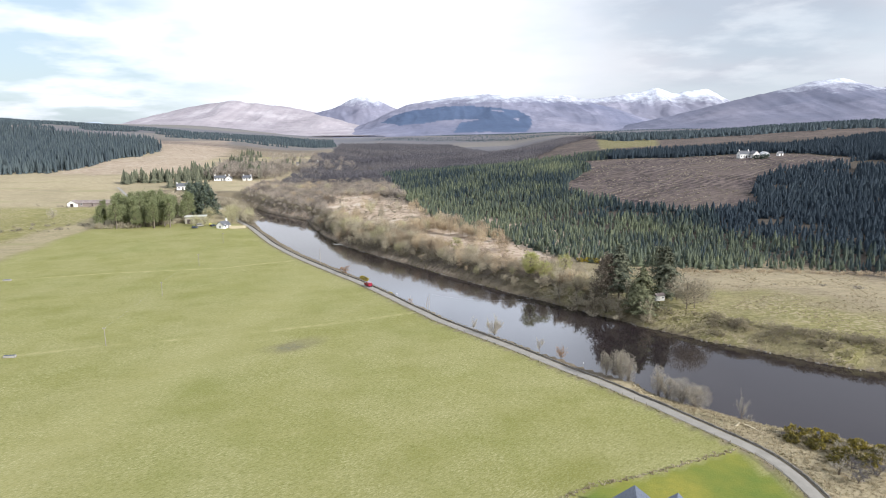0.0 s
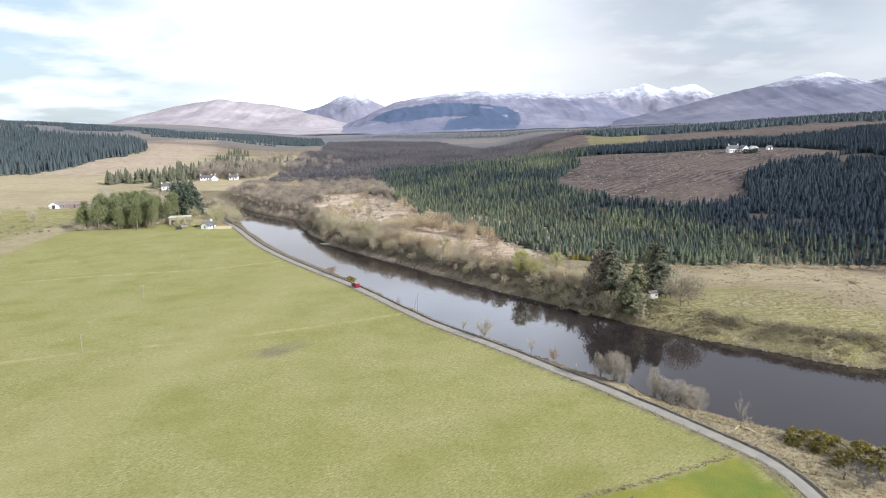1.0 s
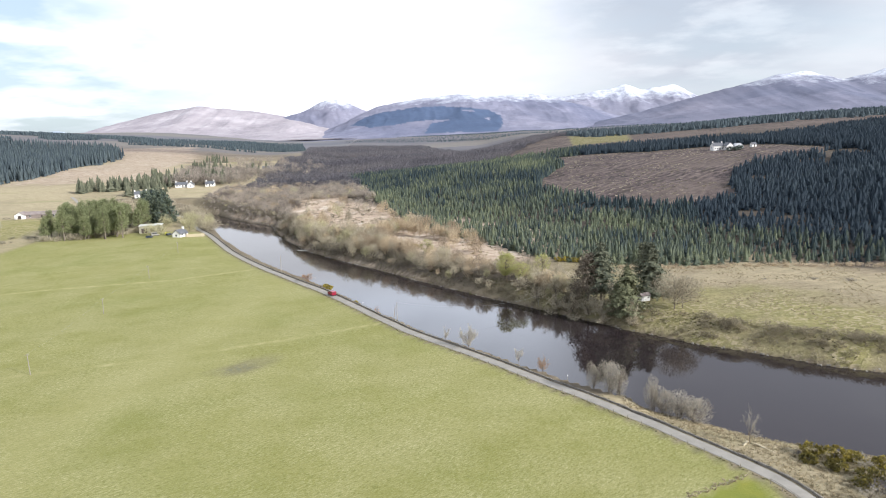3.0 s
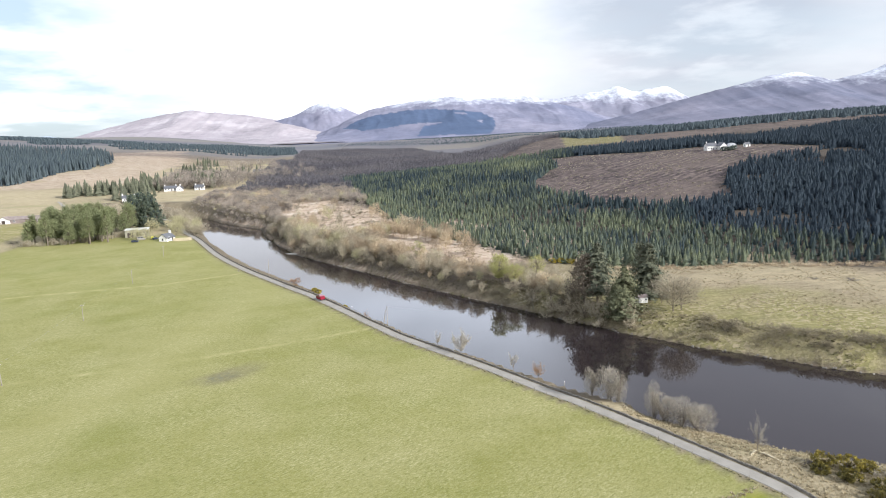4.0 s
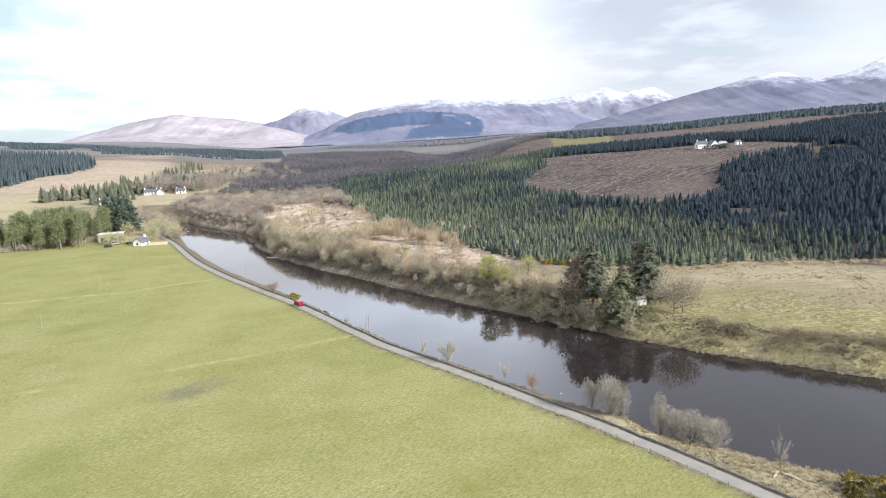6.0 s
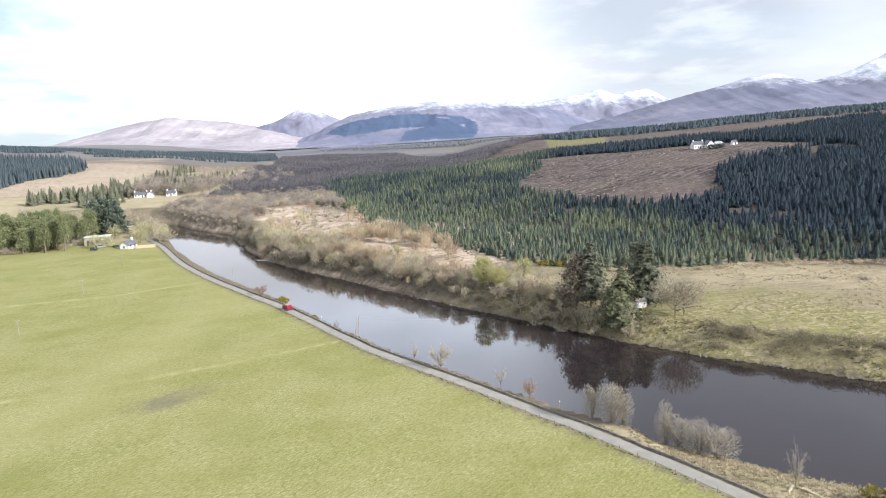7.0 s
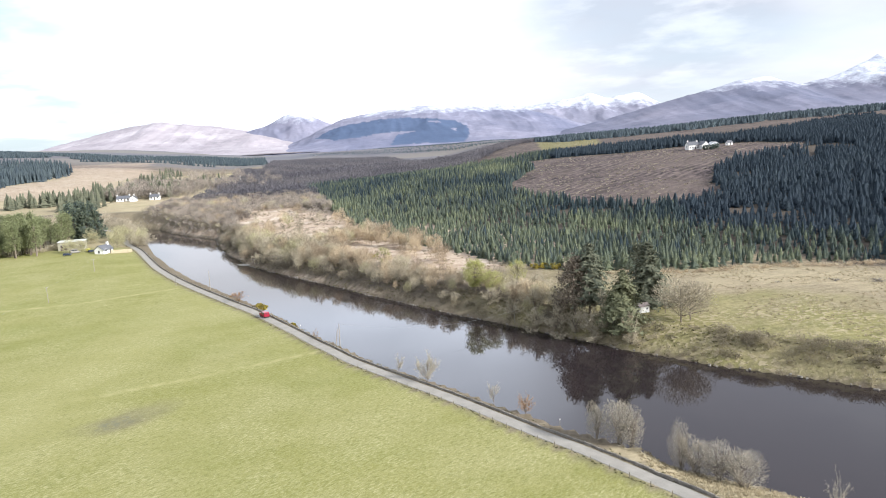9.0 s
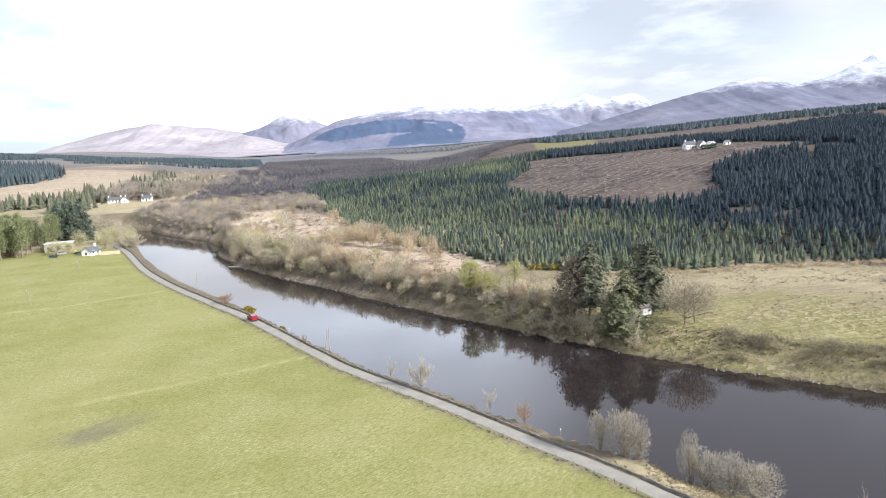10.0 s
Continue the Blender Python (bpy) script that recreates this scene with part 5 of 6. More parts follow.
def leafy_tree(x, y, h, w, seed, label, material, name="tree", tint=0.6, group="", start=0.25, clumps=70, leaves=16, leaf=0.3, round_top=True):
    """A broad tree: stem, limbs and clumps of small leaves with gaps between."""
    rng = np.random.RandomState(seed)
    t = thing(name, label, "tree", pose(x, y, ground_at(x, y) - 0.1), group)
    wood, f = Soup(), Soup()
    head = np.array((rng.normal() * 0.3, rng.normal() * 0.3, h * 0.8))
    wood.limb(np.zeros(3), head, 0.022 * h, 0.008 * h, 7)
    for _ in range(clumps):
        u, a = rng.uniform(start, 1.0), rng.uniform(0, 6.3)
        r = 0.5 * w * (math.sin(math.pi * min(1, max(0.06, (1.06 - u) / (1.12 - start))) ** 0.8) if round_top else min(1.0, 1.5 * (1.03 - u)) ** 0.8) * rng.uniform(0.25, 1.0) ** 0.5
        c = np.array((np.cos(a) * r, np.sin(a) * r, h * u))
        if rng.rand() < 0.5:
            b = head * rng.uniform(0.35, 0.95)
            wood.limb(b, c, 0.006 * h, 0.002 * h)
        size = rng.uniform(0.05, 0.1) * h
        for _ in range(leaves):
            p = c + rng.normal(size=3) * size * np.array((0.75, 0.75, 0.5))
            f.tri(p, p + rng.normal(size=3) * leaf, p + rng.normal(size=3) * leaf)
    part("trunk", mesh_of("trunk", *wood.arrays(), M_BARK), M_BARK, t)
    part("crown", set_tint(mesh_of("crown", *f.arrays(), material), tint, 0.22, rng), material, t)
    return t


rows = grid_spots(60, 310, 330, 640, 2.6, 46, lambda x, y, r: inside(x, y, CLEARING) & (np.abs(((0.62 * x - 0.78 * y) + 26 * waves(x, y, 45, 3)) % 8 - 4) < 1.5) & (waves(x, y, 22, 2) > 0.36) & (r.rand(len(x)) < 0.7))
high = RNG.uniform(0.3, 0.8, len(rows))
planted("brash_rows", TUFTS, rows, high, high * 3.0, RNG.uniform(0.0, 1, len(rows)), M_ALDER, "rows of grey brash left on the felled slope", "brash", 47, 0.05)

# ---- far bank: the tall conifers, the round tree, the hut ----
big_spruce(49.9, 191.9, 17.2, 13.0, 31, "tall dark spruce with ragged drooping boughs", ragged=0.42, bare_to=0.2)
big_spruce(65.2, 195.3, 15.6, 13, 32, "dark dense spruce beside the white hut", ragged=0.3, bare_to=0.05)
leafy_tree(63.6, 197.2, 14.6, 7, 36, "thin topped old spruce behind the hut", M_FIR, "spruce_tree", 0.6, "tall conifers by the hut", 0.3, 110, 24, 0.26, False)
big_spruce(54.0, 181.2, 13.4, 11.5, 33, "old grey green spruce near the river edge", M_OLDFIR, ragged=0.42, bare_to=0.06)
leafy_tree(46.4, 192.6, 13.5, 9.5, 34, "thin brownish conifer with broken boughs", M_DYING, "spruce_tree", 0.45, "tall conifers by the hut", 0.2, 230, 24, 0.28, False)
leafy_tree(52.0, 180.6, 9.5, 6, 35, "grey green conifer in a riverside group", M_OLDFIR, "spruce_tree", 0.4, "tall conifers by the hut", 0.1, 130, 24, 0.26, False)
for k, (x, y, h, w) in enumerate([(54.4, 177.2, 6.0, 4.6), (51.5, 181.5, 6.5, 6), (48, 184, 6.0, 6.5), (45, 187, 5.5, 6.5), (41.5, 191, 5.0, 6.5), (38, 195, 4.8, 6.5), (52.5, 186, 7, 6), (33.5, 203, 4.5, 6.5), (39, 201, 6, 7), (43.5, 195, 6.5, 6.5), (29, 211, 4.5, 7), (35, 210, 6, 7), (47.5, 181.0, 3.2, 5), (41.5, 187.0, 2.8, 5), (36, 193.5, 2.6, 4.6), (44.5, 199.5, 6.5, 6), (54, 175.8, 3.0, 4)]):
    bare_tree(x, y, h, w, M_BARE, "tangled leafless alder under the tall conifers", 40 + k, "riverside alders", detail=0.9, tint=1.0, twig=0.022)
round_tree(66.1, 178.8, 9.6, 12.5, M_ALDER, "wide round leafless tree on the green bank top", 61)
round_tree(68.6, 179.6, 8.6, 11, M_ALDER, "wide round leafless tree on the green bank top", 62)
round_tree(66.0, 187.0, 7.0, 6, M_ALDER, "thin grey leafless tree beside the white hut", 63, twigs=1200)
leafy_tree(26.2, 221, 9.0, 6.2, 71, "pale stemmed tree with fresh yellow green leaves", M_LEAF, tint=1.0, clumps=150, leaves=24, leaf=0.2)
leafy_tree(30.3, 216.5, 6.8, 5.4, 72, "bushy tree with fresh yellow green leaves", M_LEAF, tint=0.9, clumps=130, leaves=18, leaf=0.16)
leafy_tree(38.6, 224, 7.8, 6.0, 73, "narrow tree with thin yellow green leaves", M_LEAF, tint=0.85, clumps=120, leaves=16, leaf=0.15)
leafy_tree(0.5, 268, 7.0, 6.0, 74, "thin tree with pale yellow green buds", M_LEAF, tint=0.45, clumps=100, leaves=14, leaf=0.16)
for k, (x, y) in enumerate([(51, 245), (54, 243), (48.5, 246), (-7, 288), (-4.5, 286)]):
    leafy_tree(x, y, 1.7, 4.0, 80 + k, "gorse bush covered with yellow flowers", M_GORSE, "gorse_bush", 1.0, "gorse bushes", 0.15, 30, 14, 0.22)


def hut(x, y):
    t = thing("hut", "small white hut with a pitched grey roof among trees", "hut", pose(x, y, ground_at(x, y) - 0.1, 0, 0, 18))
    part("wall", box((2.8, 2.0, 1.7), (0, 0, 0.85)), M_WHITE, t)
    part("roof", prism([(-1.25, 1.65), (1.25, 1.65), (0, 2.3)], 3.1), M_RUSTROOF, t, "grey felt roof")
    door = part("door", box((0.06, 0.7, 1.45), (1.43, -0.2, 0.75)), M_DARKBOARD, t, "dark plank door")
    part("handle", box((0.06, 0.05, 0.12), (1.48, 0.05, 0.8)), M_WIRE, door)
    window = part("window", box((0.6, 0.06, 0.5), (0.75, -1.03, 1.05)), M_VAN, t)
    part("pane", box((0.48, 0.04, 0.38), (0.75, -1.05, 1.05)), M_GLASS, window, "dark window pane")


hut(61.2, 189.1)

# ---- near bank trees and scrub ----
ALDERS = "leafless pale grey alder at the river edge"
for k, (x, y, h, w) in enumerate([(34.4, 125.6, 6.6, 4.0), (31.9, 127.8, 5.6, 2.6), (35.8, 124.8, 5.2, 3.4)]):
    round_tree(x, y, h * 1.05, w * 1.35, M_GREY, ALDERS, 100 + k, twigs=3000, clear=-0.02, spread=0.37, width=0.0085, length=0.07, tint=0.55, stems=5, limbs=30, group="alders below the lane")
for k, (x, y, h, w) in enumerate([(40.9, 121.0, 6.2, 2.7), (42.6, 120.0, 5.2, 4.0), (45.0, 118.4, 5.0, 4.4), (47.2, 116.8, 5.2, 4.8)]):
    round_tree(x, y, h * 1.05, w * 1.35, M_GREY, ALDERS, 110 + k, twigs=3000, clear=-0.02, spread=0.38, width=0.0085, length=0.07, tint=0.55, stems=5, limbs=30, group="alders below the lane")
bare_tree(9.9, 155.1, 4.6, 4.6, M_GREY, "small pale branching tree beside the lane wall", 121, "small trees by the lane", bushy=False, tint=1.0)
bare_tree(4.8, 162.0, 3.2, 2.6, M_GREY, "thin leafless sapling beside the lane wall", 122, "small trees by the lane", bushy=False, detail=0.6, tint=0.9)
bare_tree(19.9, 143.0, 3.6, 2.4, M_GREY, "thin leafless sapling beside the lane wall", 123, "small trees by the lane", bushy=False, detail=0.6, tint=0.9)
bare_tree(24.1, 138.3, 3.6, 2.8, M_RUST, "small tree with rust brown twigs and pale stems", 124, "small trees by the lane", bushy=True, detail=0.8, tint=0.8)
bare_tree(-40.2, 231.6, 3.4, 5.5, M_RUST, "spreading bush with pinkish brown twigs", 125, "small trees by the lane", detail=0.8, tint=0.3)
bare_tree(-13.4, 187.4, 2.6, 2.2, M_RUST, "low bush with rust brown twigs", 126, "small trees by the lane", detail=0.5, tint=0.5)
bare_tree(50.3, 103.8, 6.4, 2.2, M_GREY, "slim pale dead tree standing alone in straw grass", 127, bushy=False, detail=0.42, tint=0.95, twig=0.013, clear=0.42)


def fallen_trunk(x, y, length, turn):
    rng = np.random.RandomState(9)
    t = thing("fallen_trunk", "pale fallen trunk lying in straw grass", "log", pose(x, y, ground_at(x, y) + 0.15, 0, 4, turn))
    bm = rod((0, 0, 0), (length, 0.1, 0.05), 0.2, 0.13, 9)
    for v in bm.verts:
        v.co += Vector(rng.normal(size=3) * 0.015)
    part("stem", bm, M_TIMBER, t)
    part("stub", rod((length * 0.4, 0, 0), (length * 0.5, 0.5, 0.45), 0.07, 0.04, 6), M_TIMBER, t)
    part("stub", rod((0.2, 0, 0), (-0.1, -0.5, 0.3), 0.08, 0.04, 6), M_TIMBER, t)


fallen_trunk(50.9, 103.4, 3.6, -62)
fallen_trunk(50.2, 104.2, 1.8, -140)
for k, (x, y, h, w) in enumerate([(57.5, 99.5, 2.2, 3.6), (60, 97.8, 2.4, 3.8), (62.5, 97, 1.8, 3.2), (58.5, 95.0, 1.6, 3.0), (65.5, 95.2, 1.8, 3.4), (61.5, 92.0, 2.0, 3.6), (59.5, 90, 1.6, 3.0), (68, 93, 1.7, 3.2), (56, 97.5, 1.3, 2.4), (64, 89.5, 2.0, 3.6)]):
    leafy_tree(x, y, h * 0.75, w * 1.1, 140 + k, "gorse bush with scattered yellow flowers", M_GORSE, "gorse_bush", 0.55 if k in (0, 1, 2, 4) else 0.3, "gorse bushes", 0.1, 60, 22, 0.16)
for k, (x, y, h, w) in enumerate([(62.5, 94.5, 1.8, 3.2), (60.5, 88, 2.4, 3.6), (57.5, 86.5, 2.2, 3.4), (63, 86, 2.6, 4.0), (66.5, 90.5, 2.2, 3.6), (55.5, 99.8, 1.0, 1.8), (55, 111.2, 1.4, 2.4), (59, 84, 2.4, 3.6)]):
    bare_tree(x, y, h, w, M_BROWN if k % 2 else M_GREY, "low tangled leafless shrub among gorse", 160 + k, "bank shrubs", "bare_shrub", True, 0.7, 0.6)
for k, (x, y, h, w) in enumerate([(-31.4, 220.8, 1.1, 2.4), (-21.4, 205.2, 0.8, 1.7), (-33.0, 223.2, 0.8, 1.8)]):
    leafy_tree(x, y, h, w, 180 + k, "yellow flowering gorse bush against the lane wall", M_GORSE, "gorse_bush", 0.75, "gorse by the lane", 0.1, 40, 16, 0.2)

# ---- pine clump and trees round the cottages ----
n = 0
for k in range(170):
    rng = np.random.RandomState(300 + k)
    x, y = rng.uniform(-200, -144), rng.uniform(334, 388)
    if n < 84 and x + (y - 334) * 0.2 > -187 and x < -147 - (y - 334) * 0.16:
        leafy_tree(x, y, rng.uniform(10, 16), rng.uniform(4.0, 5.6), 300 + k, "tall pine in a dense clump behind the pasture", M_PINE, "pine_tree", 0.72, "pine clump", 0.28, 120, 20, 0.27, False)
        n += 1
for k, (x, y, h) in enumerate([(-155, 384, 16), (-151, 388, 17), (-159, 390, 17), (-148, 382, 14), (-157, 396, 18), (-146, 388, 14), (-163, 398, 17), (-152, 397, 17)]):
    leafy_tree(x, y, h, 7, 380 + k, "dark tall conifer behind the cottages", M_SPRUCE, "conifer", 0.5, "conifers behind the cottages", 0.06, 100, 16, 0.6, False)
for k, (x, y, h, w) in enumerate([(-138, 342, 5.5, 6), (-134, 343.5, 5, 5.5), (-118.5, 371, 5.2, 6), (-122, 381, 5.6, 7), (-117.5, 366, 5.4, 6.5), (-124, 356, 6, 8), (-130, 372, 7, 8), (-129, 380, 6.5, 7), (-133, 384, 6, 7), (-142, 372, 6, 7)]):
    round_tree(x, y, h * 1.15, w * 1.15, M_WILLOW, "round leafless tree with pale green brown twigs", 390 + k, twigs=1300, clear=0.0, width=0.022, length=0.10, group="trees round the cottages")
rng = np.random.RandomState(77)
u = rng.uniform(0, 1, 60)
spots = np.c_[-288 + 66 * u + rng.normal(size=60) * 4, 556 + 34 * u + rng.uniform(0, 22, 60)]
spots = np.r_[spots, np.c_[rng.uniform(-268, -182, 90), rng.uniform(608, 715, 90)], np.c_[rng.uniform(-236, -208, 16), rng.uniform(528, 556, 16)]]
high = np.r_[rng.uniform(8, 13.5, 60), rng.uniform(7.5, 13, len(spots) - 60)]
planted("shelter_belt", SPIRES, spots, high, high * 1.4, rng.uniform(0.2, 0.9, len(spots)), M_FIR, "belt of conifers sheltering the white houses", "woodland", 27)
spots = np.r_[np.c_[rng.uniform(-245, -150, 130), rng.uniform(606, 712, 130)], np.c_[rng.uniform(-232, -176, 30), rng.uniform(600, 614, 30)], np.c_[rng.uniform(-260, -120, 60), rng.uniform(700, 860, 60)]]
high = rng.uniform(7, 12, len(spots))
planted("hamlet_trees", BARE_MID, spots, high, high * 1.1, rng.uniform(0.2, 1.0, len(spots)), M_MAUVE, "leafless trees scattered round the hamlet", "woodland", 28)
spots = np.r_[np.c_[rng.uniform(-250, -215, 22), rng.uniform(690, 760, 22)], np.c_[rng.uniform(-330, -300, 12), rng.uniform(1000, 1040, 12)], np.c_[rng.uniform(-190, -165, 8), rng.uniform(690, 720, 8)]]
high = rng.uniform(10, 16, len(spots))
planted("hamlet_conifers", SPIRES, spots, high, high * 1.2, rng.uniform(0.2, 0.8, len(spots)), M_FIR, "dark conifers scattered beyond the hamlet", "woodland", 29)
round_tree(-231, 368, 6.5, 6, M_GREY, "pale leafless tree in the rough ground beside the pines", 430, twigs=700, width=0.025, length=0.09)
spots = np.r_[np.c_[rng.uniform(-236, -198, 26), rng.uniform(318, 352, 26)], np.c_[rng.uniform(-280, -200, 18), rng.uniform(414, 428, 18)]]
high = rng.uniform(0.8, 2.0, len(spots))
planted("field_scrub", BUSHES, spots, high, high * 1.6, rng.uniform(0.0, 0.6, len(spots)), M_ALDER, "low leafless bushes in rough ground by the farm", "scrub", 57)

line = resampled([(-189, 333), (-170, 336), (-156, 350), (-148, 356)], 1.6)
spots = line + rng.normal(size=line.shape) * 1.2
high = rng.uniform(1.5, 3.6, len(spots))
planted("wood_edge_scrub", BUSHES, spots, high, high * 1.2, rng.uniform(0.2, 0.9, len(spots)), M_BARE, "pale leafless scrub under the edge of the pines", "scrub", 58)
for k, (x, y) in enumerate([(127.1, 200.2), (117.8, 203.8), (104.0, 206.5)]):
    bare_tree(x, y, 0.9 - 0.2 * k, 4.6 - 1.2 * k, M_BROWN, "low heap of cut branches in the rough field", 440 + k, "branch heaps", "branch_heap", True, 0.6, 0.2)

# ---- lane walls, fences, poles ----


def lane_wall(first, last, offset, tall, label):
    """A low rubble wall along the lane, with uneven coping stones."""
    line = resampled(ROAD, 0.8)
    line = line[(line[:, 1] > first) & (line[:, 1] < last)]
    n, rng = right_of(line), np.random.RandomState(int(first))
    z = land(line[:, 0], line[:, 1])[0]
    t = thing("stone_wall", label, "wall")
    wob = rng.normal(size=(len(line), 6)) * 0.025
    rows = [(offset - 0.11, -0.5), (offset - 0.1, tall), (offset, tall + 0.03), (offset + 0.1, tall), (offset + 0.13, -1.2)]
    verts = np.stack([np.c_[line + n * (o + wob[:, k])[:, None], z + h + (wob[:, k] if h > 0 else 0)] for k, (o, h) in enumerate(rows)], 1).reshape(-1, 3)
    i, j = np.meshgrid(np.arange(len(line) - 1), np.arange(4), indexing="ij")
    a = (i * 5 + j).ravel()
    part("wall", mesh_of("wall", verts, np.c_[a, a + 1, a + 6, a + 5], M_STONE), M_STONE, t)
    stones, quads = [], []
    for k in range(len(line) - 1):
        p, q, h = line[k], line[k + 1], tall + 0.03 + rng.uniform(-0.06, 0.04)
        g = rng.uniform(0.02, 0.12)
        lo, hi = p + (q - p) * g, q - (q - p) * g * 0.6
        base = len(stones)
        for zz in (tall - 0.04, h + 0.1):
            for e in (lo, hi):
                for o in (-0.09, 0.09):
                    stones.append((*(e + n[k] * (offset + o + rng.normal() * 0.03)), z[k] + zz))
        quads += [tuple(base + v for v in f) for f in ((4, 5, 7, 6), (0, 1, 5, 4), (2, 6, 7, 3), (0, 4, 6, 2), (1, 3, 7, 5))]
    part("coping", mesh_of("coping", stones, quads, M_STONE), M_STONE, t, "uneven coping stones")


lane_wall(62, 200, 1.62, 0.2, "low dark rubble wall between lane and river")
lane_wall(200.5, 372, 1.62, 0.2, "low dark rubble wall along the upstream lane")


def fence(line, step, tall, label, rails=0, wires=3, thick=0.075):
    """Posts along a line, with rails or wires."""
    t = thing("fence", label, "fence")
    pts = resampled(line, step)
    z = land(pts[:, 0], pts[:, 1])[0]
    bm = box((thick, thick, tall + 0.3), (0, 0, (tall - 0.3) / 2), 0.012)
    post_mesh = bpy.data.meshes.new("post")
    bm.to_mesh(post_mesh)
    bm.free()
    post_mesh.materials.append(M_POST)
    rng = np.random.RandomState(len(pts))
    for (x, y), h in zip(pts, z):
        p = new("post", post_mesh)
        p.parent = t
        p.matrix_basis = pose(x, y, h, rng.normal() * 2.5, rng.normal() * 2.5, rng.uniform(0, 90))
    for k in range(rails + wires):
        level = tall * (0.95 - 0.3 * k)
        r = 0.035 if k < rails else 0.006
        bm = bmesh.new()
        for (p, q, a, b) in zip(pts, pts[1:], z, z[1:]):
            rod((*p, a + level), (*q, b + level), r, r, 4, bm)
        part("rail" if k < rails else "wire", bm, M_POST if k < rails else M_WIRE, t)


inner = resampled(ROAD, 2.0)
inner = inner - right_of(inner) * 1.75
fence([tuple(p) for p in inner[(inner[:, 1] > 96) & (inner[:, 1] < 230)][::3]], 3.0, 0.75, "post and wire fence between pasture and lane")
fence([tuple(p) for p in inner[(inner[:, 1] > 232) & (inner[:, 1] < 362)][::3]], 3.2, 0.75, "post and wire fence beside the upstream lane")
fence([tuple(p) for p in inner[(inner[:, 1] > 40) & (inner[:, 1] < 95)][::3]], 2.0, 0.8, "pale timber garden fence beside the lane", 2, 0, 0.09)
dyke = resampled([(45.2, 94.3), (34, 88.8), (27, 85.4), (18.8, 82.0), (12, 74), (10.6, 55)], 0.24)
stones = np.r_[dyke + RNG.normal(size=dyke.shape) * 0.1, dyke + RNG.normal(size=dyke.shape) * 0.16]
high = RNG.uniform(0.09, 0.2, len(stones))
planted("stone_dyke", [pebble(RNG) for _ in range(5)], stones, high * 1.2, high, RNG.uniform(0, 1, len(stones)), M_COPE, "low tumbled pale stone dyke round the garden", "wall", 66, 0.05)
tufts = dyke + RNG.normal(size=dyke.shape) * 0.3
high = RNG.uniform(0.2, 0.5, len(tufts))
planted("dyke_grass", TUFTS, tufts, high, high * 1.5, RNG.uniform(0.2, 1, len(tufts)), M_STRAW, "dead grass along the foot of the dyke", "grass", 67, 0.02)
fence([(-150, 204), (-135, 170), (-115, 132)], 3.4, 1.0, "sagging wire fence across the pasture")
fence([(165, 212), (140, 219), (112, 229), (84, 233), (72, 236)], 3.5, 1.0, "old wire fence before the spruce plantation")


def pole(x, y, tall, lean, label, arm=True, name="utility_pole", r=0.1):
    t = thing(name, label, "pole", pose(x, y, ground_at(x, y) - 0.3, *lean), "overhead line poles")
    part("shaft", rod((0, 0, 0), (0, 0, tall + 0.3), r, r * 0.75, 10), M_POLE, t)
    if arm:
        part("crossarm", box((0.9, 0.09, 0.1), (0, 0, tall + 0.05), 0.01), M_POLE, t)
        for s in (-0.38, 0.38):
            part("insulator", rod((s, 0, tall + 0.1), (s, 0, tall + 0.25), 0.035, 0.025, 8), M_VAN, t, "white insulator")
    return Vector((x, y, ground_at(x, y) + tall))


def cable(a, b, sag, r=0.008):
    t = thing("overhead_cable", "thin grey overhead cable between poles", "cable", group="overhead cables")
    bm, last = bmesh.new(), a
    for k in range(1, 13):
        u = k / 12
        p = a.lerp(b, u) - Vector((0, 0, 4 * sag * u * (1 - u)))
        rod(last, p, r, r, 4, bm)
        last = p
    part("wire", bm, M_WIRE, t)


tops = [pole(x, y, h, (0, rng_lean, 12), "grey weathered wooden pole standing in pasture") for x, y, h, rng_lean in ((-84.9, 147.0, 4.7, -1.5), (-93.1, 197.2, 4.6, 1), (-99.3, 244.5, 4.8, -1), (-106.2, 291.6, 4.6, 0.5))]
for a, b in zip(tops, tops[1:]):
    cable(a, b, 0.7)
river_a = pole(-7.6, 180.3, 4.9, (0, 1, 0), "pale wooden pole beside the lane wall", False)
pole(-8.6, 181.4, 3.6, (0, 9, 0), "leaning wooden stay pole beside the lane wall", False, r=0.1)
pole(-53.2, 249.4, 6.2, (0, 0.5, 0), "tall pale pole at the river edge", False)
snag_x, snag_y = 33.4, 200.0
pole(snag_x, snag_y, 3.2, (0, -3, 0), "short brown wooden pole on the far bank", False)
cable(river_a, Vector((snag_x, snag_y, ground_at(snag_x, snag_y) + 3.1)), 2.2, 0.011)
pole(-66.6, 259.0, 3.2, (0, 0, 0), "short pale post in the corner of the pasture", False, r=0.1)


def marker(x, y):
    t = thing("passing_place_sign", "small white marker panel on a thin post", "sign", pose(x, y, ground_at(x, y) - 0.2, 0, 0, 30))
    part("post", rod((0, 0, 0), (0, 0, 1.05), 0.03, 0.03, 8), M_POLE, t)
    part("panel", box((0.14, 0.03, 0.2), (0, -0.04, 0.95), 0.006), M_VAN, t, "plain white panel")


marker(-18.6, 199.4)
marker(28.2, 133.4)


def trough(x, y, turn):
    t = thing("water_trough", "grey concrete water trough on bare ground", "trough", pose(x, y, ground_at(x, y), 0, 0, turn))
    part("basin", box((2.6, 0.9, 0.55), (0, 0, 0.27), 0.04), M_COPE, t)
    part("water", box((2.4, 0.7, 0.02), (0, 0, 0.555)), M_GLASS, t)


trough(-103, 138.5, 10)
trough(-158, 219.5, 5)

# ---- buildings ----


